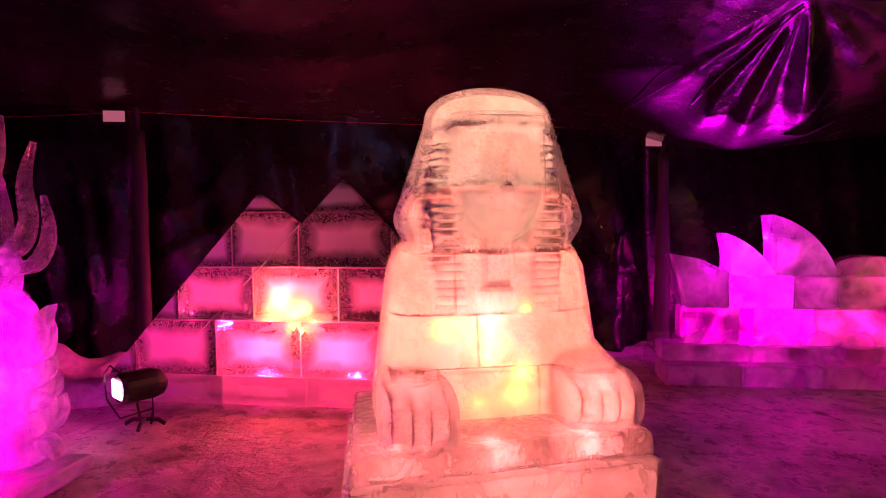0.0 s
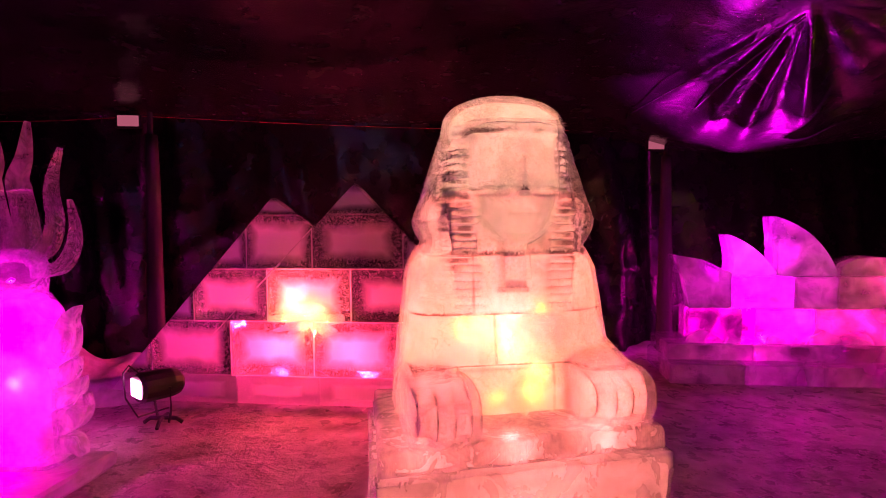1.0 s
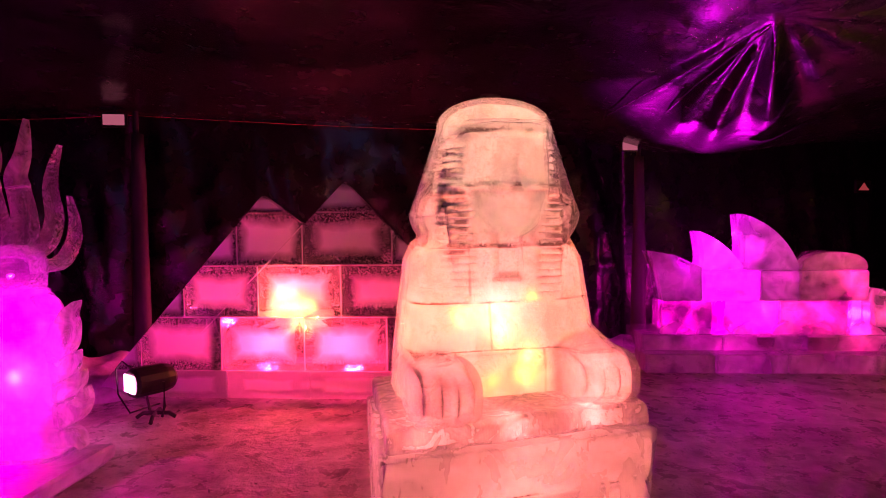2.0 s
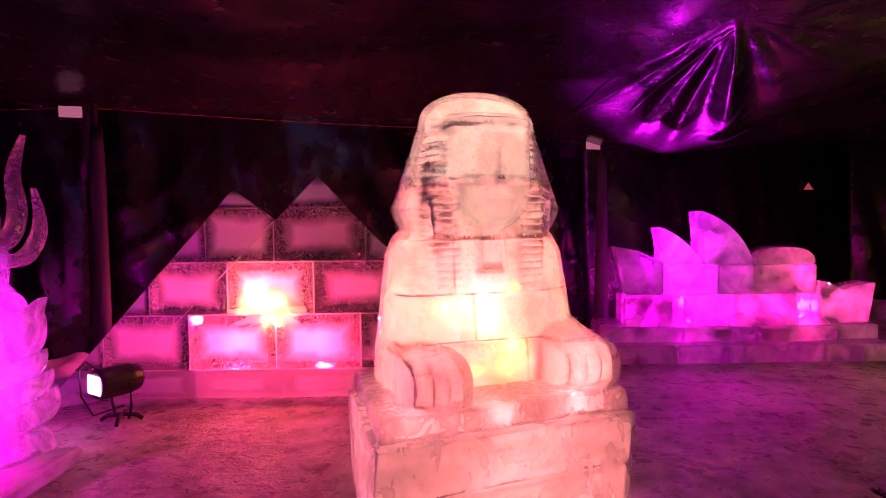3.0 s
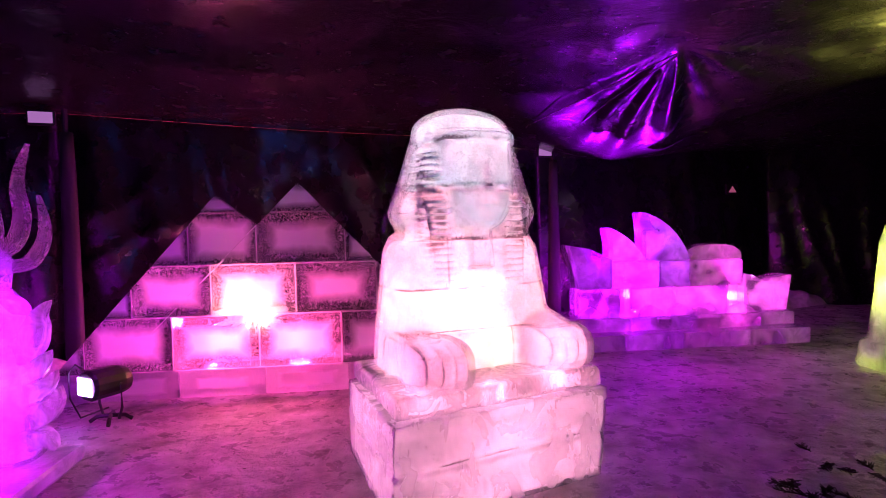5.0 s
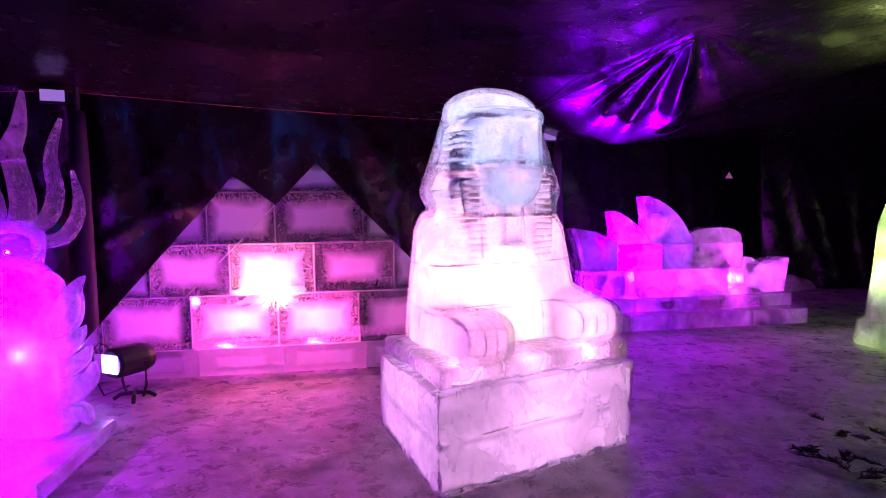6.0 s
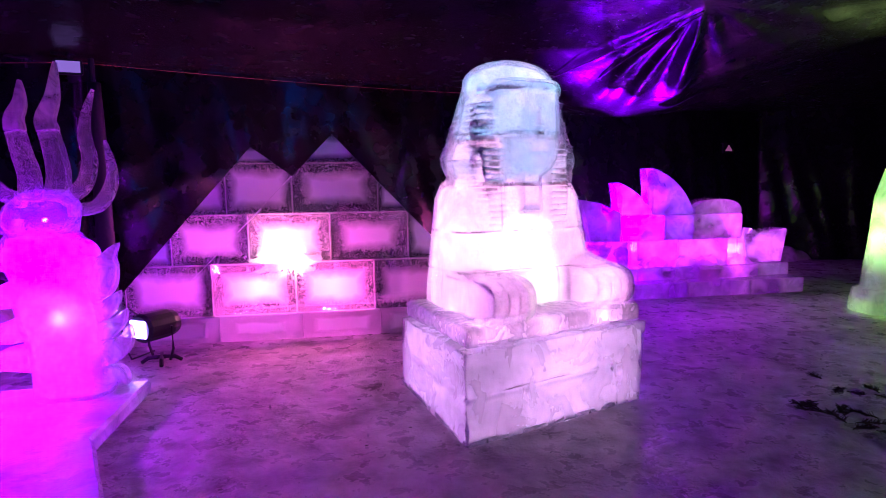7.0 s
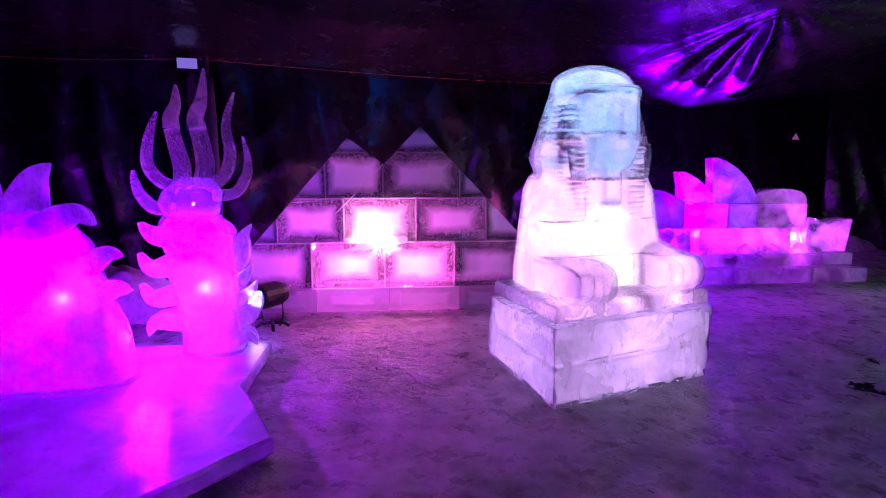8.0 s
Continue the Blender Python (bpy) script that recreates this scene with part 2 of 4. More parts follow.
def snow_floor():
    n = Nodes("trodden_snow")
    co = n.coords()
    big = n.noise(co, 0.9, 5, 0.6)
    mid = n.noise(co, 4.5, 4, 0.55, 0.15)
    fine = n.noise(co, 55.0, 4, 0.7)
    dirt = n.math("ADD", n.math("MULTIPLY", big, 0.55), n.math("MULTIPLY", mid, 0.45))
    col = n.ramp(dirt, (0.38, (0.17, 0.155, 0.155)), (0.5, (0.38, 0.36, 0.37)), (0.62, (0.56, 0.55, 0.58)))
    rough = n.ramp(n.noise(co, 7.0, 5, 0.65), (0.40, 0.20), (0.56, 0.62))
    lump = n.noise(co, 17.0, 4, 0.6)
    scuff = n.math("ABSOLUTE", n.math("SUBTRACT", n.noise(co, 8.0, 4, 0.6, 1.2), 0.5))
    h = n.math("ADD", n.math("ADD", mid, n.math("MULTIPLY", lump, 0.6)), n.math("ADD", n.math("MULTIPLY", fine, 0.3), n.math("MULTIPLY", scuff, 0.9)))
    sh = n.add("ShaderNodeBsdfPrincipled", Base_Color=col, Roughness=rough, Normal=n.bump(h, 0.85, 0.04))
    return n.done(sh.outputs[0])


def clear_shell(name, scale=5.0, strength=0.5, tint=(0.97, 0.98, 1.0), frost=0.14, combed=0.08, cracked=1.0, ior=1.25):
    """The clear wet skin of a carved block: it bends the light and shines."""
    n = Nodes(name)
    co = n.coords()
    swell = n.noise(co, scale, 3, 0.5)
    nick = n.noise(co, scale * 8, 4, 0.65, 1.0)
    chisel = n.noise(n.add("ShaderNodeMapping", Vector=co, Scale=(scale * 5, scale * 5, scale * 0.7)), 1.0, 3, 0.6)
    rough = n.ramp(n.noise(co, scale * 1.4, 4, 0.6), (0.4, 0.03), (0.62, 0.22))
    h = n.math("ADD", n.math("ADD", swell, n.math("MULTIPLY", nick, 0.12)), n.math("MULTIPLY", chisel, combed))
    nor = n.bump(h, strength, 0.03)
    sh = n.add("ShaderNodeBsdfGlass", Color=(*tint, 1), Roughness=rough, IOR=ior, Normal=nor)
    sh = n.mix(n.ramp(chisel, (0.35, 0.36), (0.65, 0.68)), sh, n.add("ShaderNodeBsdfTransparent", Color=(*tint, 1)))
    rime = n.mix(0.5, n.add("ShaderNodeBsdfTranslucent", Color=(0.95, 0.97, 1, 1), Normal=nor), n.add("ShaderNodeBsdfDiffuse", Color=(0.9, 0.93, 0.96, 1), Normal=nor))
    patch = n.ramp(n.math("ADD", n.math("MULTIPLY", chisel, 0.2), n.math("MULTIPLY", n.noise(co, scale * 1.1, 4, 0.6, 0.8), 0.8)), (0.40, frost * 0.55), (0.62, frost * 1.4))
    vein = n.math("ABSOLUTE", n.math("SUBTRACT", n.noise(co, scale * 1.5, 4, 0.6, 2.0), 0.5))
    vein2 = n.math("ABSOLUTE", n.math("SUBTRACT", n.noise(co, scale * 4.0, 3, 0.6, 1.6), 0.5))
    zone = n.ramp(n.noise(co, scale * 0.5, 2), (0.46, 0.0), (0.58, 0.9))
    cracks = n.math("MAXIMUM", n.ramp(vein, (0.0, 1.0), (0.012, 0.0)), n.math("MULTIPLY", n.ramp(vein2, (0.0, 1.0), (0.03, 0.0)), 0.6))
    patch = n.math("MAXIMUM", patch, n.math("MULTIPLY", n.math("MULTIPLY", cracks, zone), cracked))
    sharp = n.add("ShaderNodeNewGeometry").outputs["Pointiness"]
    worn = n.math("MULTIPLY", n.ramp(sharp, (0.515, 0.0), (0.60, 0.85)), n.ramp(nick, (0.38, 0.35), (0.58, 1.0)))
    return n.done(n.mix(n.math("MAXIMUM", patch, worn), sh, rime))


CORE = ice("milky_core", 0.0, 0.7, (0.76, 0.79, 0.84), scale=3.0, bump=0.3, hair=0.0, layers=True, seams=((0.255, 0.03),))
CORE_SLAB = ice("slab_core", 0.0, 0.7, (0.80, 0.82, 0.86), scale=3.0, bump=0.4, hair=0.0)
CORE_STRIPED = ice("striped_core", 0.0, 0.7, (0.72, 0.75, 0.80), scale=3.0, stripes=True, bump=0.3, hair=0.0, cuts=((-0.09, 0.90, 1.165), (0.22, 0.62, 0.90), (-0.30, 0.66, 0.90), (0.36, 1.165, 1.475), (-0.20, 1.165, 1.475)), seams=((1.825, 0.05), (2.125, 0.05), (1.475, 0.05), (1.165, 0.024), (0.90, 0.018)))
CORE_FLAME = ice("flame_core", 0.0, 0.7, scale=5.0, bump=0.5, hair=0.0)
SHELL = clear_shell("clear_shell")
SHELL_ROUGH = clear_shell("sawn_shell", 4.0, 0.35, frost=0.24, cracked=0.35, ior=1.10)
SHELL_CHISEL = clear_shell("chiselled_shell", 6.0, 0.8, frost=0.34, combed=0.6, cracked=0.5, ior=1.12)
SHELL_FLAME = clear_shell("flame_shell", 8.0, 1.0, frost=0.12, combed=0.12)
SHELL_MILKY = clear_shell("milky_tongue_ice", 6.0, 0.6, frost=0.42, cracked=0.2)
SHELL_TONGUE = clear_shell("tongue_ice", 3.0, 0.35, frost=0.015, cracked=0.10, ior=1.31)
SHELL_CRACKLED = clear_shell("crackled_ice", 7.0, 1.0, frost=0.12, cracked=0.8)
ICE_PLINTH = ice("plinth_ice", 0.22, 0.6, scale=2.6)
ICE_FLAME = ice("flame_ice", 0.20, 0.6, (0.95, 0.95, 1.0), scale=5.0)
ICE_OPERA = ice("opera_ice", 0.46, 0.8, (0.95, 0.95, 1.0), scale=4.0, faced=True)
ICE_COLUMN = ice("column_ice", 0.25, 0.6, scale=4.0)
ICE_BLOCK = block_ice("block_ice")
ICE_FOOT = block_ice("milky_block_ice", 0.5, 0.45)
FROST = ice("frost_line", 0.05, 0.4, scale=18.0)
TARP = tarp("black_tarp", (0.010, 0.010, 0.013), 0.26)
ROOF_TARP = tarp("roof_tarp", (0.008, 0.0075, 0.008), 0.25, 0.5)
SNOW = snow_floor()
HEAP = plain("snow_heap", (0.5, 0.5, 0.54), 0.7, 0.0, 14.0, 0.9)
BLACK = plain("black_housing", (0.012, 0.012, 0.013), 0.4)
CORD = plain("orange_cord", (0.26, 0.07, 0.03), 0.7)
WIRE = plain("black_cable", (0.01, 0.01, 0.01), 0.5)
TWIG = plain("spruce_twig", (0.035, 0.04, 0.02), 0.8)
SLEEVE = plain("dull_sleeve", (0.010, 0.010, 0.012), 0.7)
POLE = plain("dark_pole", (0.02, 0.02, 0.024), 0.6, 0.3)
LED = glowing("lit_led", (1.0, 0.35, 1.0), 14)
LAVENDER = glowing("lavender_panel", (0.85, 0.28, 0.62), 0.34)
EXIT_RED = glowing("red_sign_face", (0.75, 0.12, 0.20), 0.3)

# ---------------------------------------------------------------- mesh helpers


def mesh_of(name, bm, material, smooth=False):
    bmesh.ops.recalc_face_normals(bm, faces=bm.faces[:])
    me = bpy.data.meshes.new(name)
    if smooth:
        for f in bm.faces:
            f.smooth = True
    bm.to_mesh(me)
    bm.free()
    me.materials.append(material)
    return me


def part(name, bm, material, parent=None, label="", smooth=False):
    ob = new(name, mesh_of(name, bm, material, smooth))
    if parent is not None:
        ob.parent = parent
    if label:
        ob["label"] = label
    return ob


def thing(name, at, label, category, group="", kind="", turn=0):
    ob = new(name)
    ob.matrix_world = pose(*at, 0, 0, turn)
    return tagged(ob, label, category, group, kind)


def loft(bm, rings):
    """Closed rings of equal length, joined to one another and capped."""
    rows = [[bm.verts.new(p) for p in ring] for ring in rings]
    k = len(rows[0])
    for a, b in zip(rows, rows[1:]):
        for i in range(k):
            bm.faces.new((a[i], a[(i + 1) % k], b[(i + 1) % k], b[i]))
    bm.faces.new(rows[0][::-1])
    bm.faces.new(rows[-1])
    return rows


def box(bm, x0, x1, y0, y1, z0, z1, bevel=0.0):
    made = bmesh.ops.create_cube(bm, size=1)["verts"]
    for v in made:
        v.co = Vector(((x0 + x1) / 2 + v.co.x * (x1 - x0), (y0 + y1) / 2 + v.co.y * (y1 - y0), (z0 + z1) / 2 + v.co.z * (z1 - z0)))
    if bevel:
        edges = list({e for v in made for e in v.link_edges})
        bmesh.ops.bevel(bm, geom=edges, offset=bevel, segments=2, affect="EDGES")


def slab(bm, outline, y0, y1, bevel=0.0):
    """An outline in x and z, made solid from y0 to y1."""
    a = [bm.verts.new((x, y0, z)) for x, z in outline]
    b = [bm.verts.new((x, y1, z)) for x, z in outline]
    k = len(a)
    made = [bm.faces.new(a), bm.faces.new(b[::-1])]
    made += [bm.faces.new((a[i], b[i], b[(i + 1) % k], a[(i + 1) % k])) for i in range(k)]
    if bevel:
        bmesh.ops.bevel(bm, geom=list({e for f in made for e in f.edges}), offset=bevel, segments=2, affect="EDGES")


def oval(cx, cy, z, hx, hy, power=2.6, count=40):
    """A rounded-square ring round (cx, cy) at the height z."""
    ring = []
    for i in range(count):
        a = 2 * math.pi * i / count
        c, s = math.cos(a), math.sin(a)
        ring.append((cx + hx * math.copysign(abs(c) ** (2 / power), c), cy + hy * math.copysign(abs(s) ** (2 / power), s), z))
    return ring


def iced(name, bm, voxel, inset, shell, core, seams=(), wobble=0.006, parent=None, label="", clearer=None):
    """Joins a rough form into one skin of clear ice round a clouded heart that shrinks back at the joints."""
    ob = new(name, mesh_of(name, bm, shell))
    mod = ob.modifiers.new("remesh", "REMESH")
    mod.mode, mod.voxel_size = "VOXEL", voxel
    mod = ob.modifiers.new("smooth", "SMOOTH")
    mod.factor, mod.iterations = 0.5, 2
    me = bpy.data.meshes.new_from_object(ob.evaluated_get(bpy.context.evaluated_depsgraph_get()))
    ob.modifiers.clear()
    k = len(me.vertices)
    co, nor = np.empty(k * 3), np.empty(k * 3)
    me.vertices.foreach_get("co", co)
    me.vertex_normals.foreach_get("vector", nor)
    co, nor = co.reshape(-1, 3), nor.reshape(-1, 3)
    deep = np.full(k, inset)
    for z, wide, more in seams:
        deep += more * np.exp(-((co[:, 2] - z) / wide) ** 2)
    if clearer is not None:
        deep += clearer(co)
    deep += np.array([noise.noise(Vector(c) * 7) + 0.35 * noise.noise(Vector(c) * 23) for c in co]) * wobble
    heart = co - nor * np.maximum(deep, 0.006)[:, None]
    faces = [tuple(f.vertices) for f in me.polygons]
    both = bpy.data.meshes.new(name)
    both.from_pydata(np.vstack((co, heart)).tolist(), [], faces + [tuple(i + k for i in f) for f in faces])
    both.materials.append(shell)
    both.materials.append(core)
    both.polygons.foreach_set("material_index", np.repeat((0, 1), len(faces)).astype(np.int32))
    both.polygons.foreach_set("use_smooth", np.ones(2 * len(faces), dtype=bool))
    ob.data = both
    if parent is not None:
        ob.parent = parent
    if label:
        ob["label"] = label
    return ob


def tube(bm, points, radius, count=8):
    rings = []
    for i, p in enumerate(points):
        d = Vector(points[min(i + 1, len(points) - 1)]) - Vector(points[max(i - 1, 0)])
        q = d.to_track_quat("Z", "Y")
        rings.append([Vector(p) + q @ Vector((radius * math.cos(2 * math.pi * k / count), radius * math.sin(2 * math.pi * k / count), 0)) for k in range(count)])
    loft(bm, rings)


def rough_up(bm, amount, scale):
    for v in bm.verts:
        v.co += noise.noise_vector(v.co * scale) * amount


def grid_mesh(xs, ys, height):
    bm = bmesh.new()
    rows = [[bm.verts.new(height(x, y)) for x in xs] for y in ys]
    for a, b in zip(rows, rows[1:]):
        for i in range(len(a) - 1):
            bm.faces.new((a[i], a[i + 1], b[i + 1], b[i]))
    return bm


# ---------------------------------------------------------------- the tent
WALL = [(-9.5, 5.55), (-5.6, 6.05), (0.3, 8.0), (5.2, 9.5), (9.0, 8.0), (9.0, -5.0), (-9.5, -5.0)]
EAVE = 2.86


def hang(s, z, sharp=1.0):
    """How far the hanging sheet stands out from its line, along s and up z."""
    low = 1 - z / EAVE
    a = noise.noise((s * 1.1, z * 0.25, 3.1)) * 0.20 + noise.noise((s * 2.9 + z * 0.5, z * 0.5, 7.7)) * 0.10
    ridge = (1 - abs(noise.noise((s * 1.8 + 0.35 * z, z * 0.35, 1.7)))) ** 5 * 0.16 + (1 - abs(noise.noise((s * 1.5 - 0.9 * z, z * 1.1 + s * 0.5, 8.1)))) ** 6 * 0.05
    return (a + ridge * sharp) * (0.35 + 0.65 * min(1, low * 2.5)) + 0.12 * low


def tent_wall(name, a, b, label):
    a, b = Vector((*a, 0)), Vector((*b, 0))
    d = b - a
    length = d.length
    d.normalize()
    inward = Vector((d.y, -d.x, 0))
    slack = 0.45 if name in ("wall_north_east", "wall_east_corner") else 1.0
    n = max(6, int(length / 0.06))
    m = 44

    def at(i, j):
        s, z = length * i / n, EAVE * 1.02 * j / m
        edge = min(1, i / 4, (n - i) / 4)
        return a + d * s + inward * hang(s + a.x * 3, z) * edge * slack + Vector((0, 0, z - 0.02))
    bm = grid_mesh(range(n + 1), range(m + 1), at)
    solid = bmesh.ops.solidify(bm, geom=bm.faces[:], thickness=0.004)
    return tagged(part(name, bm, TARP, None, "", True), label, "tent wall", kind="structure")


for k, (name, a, b) in enumerate(zip(("wall_west", "wall_north", "wall_north_east", "wall_east_corner", "wall_east", "wall_south", "wall_south_west"), WALL, WALL[1:] + WALL[:1])):
    tent_wall(name, a, b, "wrinkled black plastic sheeting hung as a tent wall")

GATHER = Vector((0.42, 4.05, 3.03))
FOLDS = ((-0.26, 0.07, 0.5), (0.0, 0.06, 0.9), (0.185, 0.06, 1.4), (0.43, 0.08, 2.0), (0.70, 0.06, 0.4), (1.0, 0.09, 0.35), (1.35, 0.10, 0.3))


def roof_height(x, y):
    """The roof sheet: low at the eaves, pulled up inside, gathered where a cord holds it."""
    best = 99.0
    for (x0, y0), (x1, y1) in zip(WALL, WALL[1:] + WALL[:1]):
        d = Vector((x1 - x0, y1 - y0))
        best = min(best, ((x - x0) * d.y - (y - y0) * d.x) / d.length)
    z = EAVE + 0.34 * (1 - math.exp(-max(0.0, best) / 3.2))
    z += noise.noise((x * 0.6, y * 0.6, 4.4)) * 0.10 * min(1, max(0, best))
    z += noise.noise((x * 2.2, y * 2.2, 9.4)) * 0.025
    # the belly of sheeting behind the gathering point, with folds that fan out from it
    dx, dy = x - GATHER.x, y - GATHER.y
    r = math.hypot(dx, dy)
    ang = math.atan2(dx, dy)
    fan = math.exp(-((ang - 0.25) / 0.50) ** 2) if ang > 0.25 else math.exp(-((ang - 0.25) / 0.42) ** 2)
    z -= 0.42 * fan * math.exp(-((r - 2.5) / (1.15 if r < 2.5 else 2.8)) ** 2)
    reach = min(1, r / 0.6) * math.exp(-(r / 2.5) ** 4)
    for at, wide, deep in FOLDS:
        z -= 0.085 * deep * reach * math.exp(-((ang - at) / wide) ** 2)
    return (x, y, z)


def steps(a, b, fine_a, fine_b, coarse, fine):
    out, v = [], a
    while v < b:
        out.append(v)
        v += fine if fine_a < v < fine_b else coarse
    return out + [b]


XS = steps(-9.8, 9.4, -0.9, 3.0, 0.12, 0.03)
YS = steps(-5.3, 9.9, 3.6, 7.4, 0.12, 0.035)
roof = part("ceiling", grid_mesh(XS, YS, roof_height), ROOF_TARP, None, "", True)
tagged(roof, "black plastic roof sheeting, wrinkled, gathered into folds by a cord", "tent roof", kind="structure")

# trodden snow floor
def floor_height(x, y):
    z = noise.noise((x * 0.8, y * 0.8, 0.3)) * 0.02 + noise.noise((x * 3.0, y * 3.0, 2.3)) * 0.012 + noise.noise((x * 8.0, y * 8.0, 5.0)) * 0.006
    return (x, y, z - 0.022)


floor = part("floor", grid_mesh([-9.9 + 0.09 * i for i in range(214)], [-5.4 + 0.09 * i for i in range(170)], floor_height), SNOW, None, "", True)
tagged(floor, "trodden dirty snow and ice floor", "snow floor", kind="structure")


def snow_bank(name, x0, x1, y0, y1, high, seed, label):
    n, m = int((x1 - x0) / 0.07), int((y1 - y0) / 0.07)

    def at(i, j):
        u, v = i / n, j / m
        x, y = x0 + (x1 - x0) * u, y0 + (y1 - y0) * v
        if x > -5.6:
            y += (x + 5.6) * 0.31
        dome = (math.sin(math.pi * u) * math.sin(math.pi * v)) ** 0.6
        lump = 0.65 + 0.6 * noise.noise((x * 1.4, y * 1.4, seed)) + 0.3 * noise.noise((x * 4, y * 4, seed))
        return (x, y, max(0, high * dome * lump) - 0.045)
    ob = part(name, grid_mesh(range(n + 1), range(m + 1), at), HEAP, None, "", True)
    return tagged(ob, label, "snow bank", kind="stuff")


snow_bank("snow_bank", -8.6, -4.9, 4.7, 6.0, 0.75, 1.0, "lumpy heap of shovelled snow along the tent wall")
snow_bank("snow_bank", -4.9, 0.9, 5.55, 6.5, 0.22, 2.0, "low ridge of shovelled snow along the tent wall")
snow_bank("snow_bank", 1.2, 7.5, 5.4, 6.7, 0.5, 3.0, "lumpy ridge of shovelled snow along the tent wall")


# cords, posts and roof ribs
def cord(name, points, radius, material, label, category):
    bm = bmesh.new()
    tube(bm, points, radius, 6)
    return tagged(part(name, bm, material), label, category)


def wall_point(k, u, off, z):
    (x0, y0), (x1, y1) = WALL[k], WALL[k + 1]
    d = Vector((x1 - x0, y1 - y0)).normalized()
    return (x0 + (x1 - x0) * u + d.y * off, y0 + (y1 - y0) * u - d.x * off, z)


cord("eave_cord", [wall_point(1, i / 30, 0.10, 2.845 - 0.05 * math.sin(math.pi * i / 30)) for i in range(31)], 0.0045, CORD, "thin orange cord strung along the tent eave", "cord")
cord("eave_cord", [wall_point(0, 0.3 + 0.7 * i / 20, 0.16, 2.83 - 0.05 * math.sin(math.pi * i / 20)) for i in range(21)], 0.0045, CORD, "thin orange cord strung along the tent eave", "cord")
def flood_panel(at, turn, label):
    lamp = thing("wall_floodlight", at, label, "floodlight", "wall floodlights", turn=turn)
    bm = bmesh.new()
    box(bm, -0.125, 0.125, -0.03, 0.03, -0.075, 0.075, 0.01)
    part("housing", bm, BLACK, lamp)
    bm = bmesh.new()
    box(bm, -0.105, 0.105, -0.036, -0.0305, -0.056, 0.056, 0.002)
    part("light_panel", bm, LAVENDER, lamp, "pale lavender lit panel")
    bm = bmesh.new()
    tube(bm, [(-0.14, 0.0, 0.0), (-0.14, 0.07, 0.0), (0.14, 0.07, 0.0), (0.14, 0.0, 0.0)], 0.008, 6)
    part("bracket", bm, BLACK, lamp)
    bm = bmesh.new()
    box(bm, -0.012, 0.012, 0.03, 0.036, 0.07, 0.24)
    part("strap", bm, BLACK, lamp)
    return lamp


flood_panel((-5.50, 5.66, 2.735), 14, "small floodlight with a pale lavender panel hung from the tent eave")
# unseen fixture, added where cool_beam starts
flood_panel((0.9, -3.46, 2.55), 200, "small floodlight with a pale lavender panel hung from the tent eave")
flood_panel((0.28, 7.55, 2.61), 14, "small floodlight with a pale lavender panel hung from the tent eave")

def tent_post(x, y, high):
    post = thing("tent_post", (x, y, 0), "dark metal tent post wrapped in black sheeting", "tent post", "tent posts")
    bm = bmesh.new()
    tube(bm, [(0, 0, high * k / 8) for k in range(9)], 0.028, 12)
    part("pole", bm, POLE, post)
    bm = bmesh.new()
    loft(bm, [[(x + noise.noise((z * 1.2, a, 2.0)) * 0.014, y + noise.noise((z * 1.2, a, 6.0)) * 0.014, z) for x, y, z in oval(0.01, 0.0, z, 0.055 + 0.05 * (1 - z / high), 0.05, 2.2, 14) for a in (x * 9,)] for z in [0.01 + (high - 0.25) * k / 16 for k in range(17)]])
    part("wrapping", bm, SLEEVE, post, "black sheeting wrapped round the post", True)
    bm = bmesh.new()
    box(bm, -0.05, 0.05, -0.05, 0.05, 0, 0.012, 0.003)
    part("base_plate", bm, POLE, post)


tent_post(-5.32, 5.74, 2.84)
tent_post(0.42, 7.60, 2.72)

sign = thing("exit_sign", (3.93, 8.62, 2.10), "small dark sign with a faint red triangle", "sign", turn=14)
bm = bmesh.new()
box(bm, -0.13, 0.13, 0, 0.04, -0.09, 0.09, 0.006)
part("sign_board", bm, BLACK, sign)
bm = bmesh.new()
slab(bm, [(-0.09, -0.055), (0.09, -0.055), (0.0, 0.055)], -0.006, -0.001)
part("sign_symbol", bm, EXIT_RED, sign, "faint red triangle")

# ---------------------------------------------------------------- the sphinx


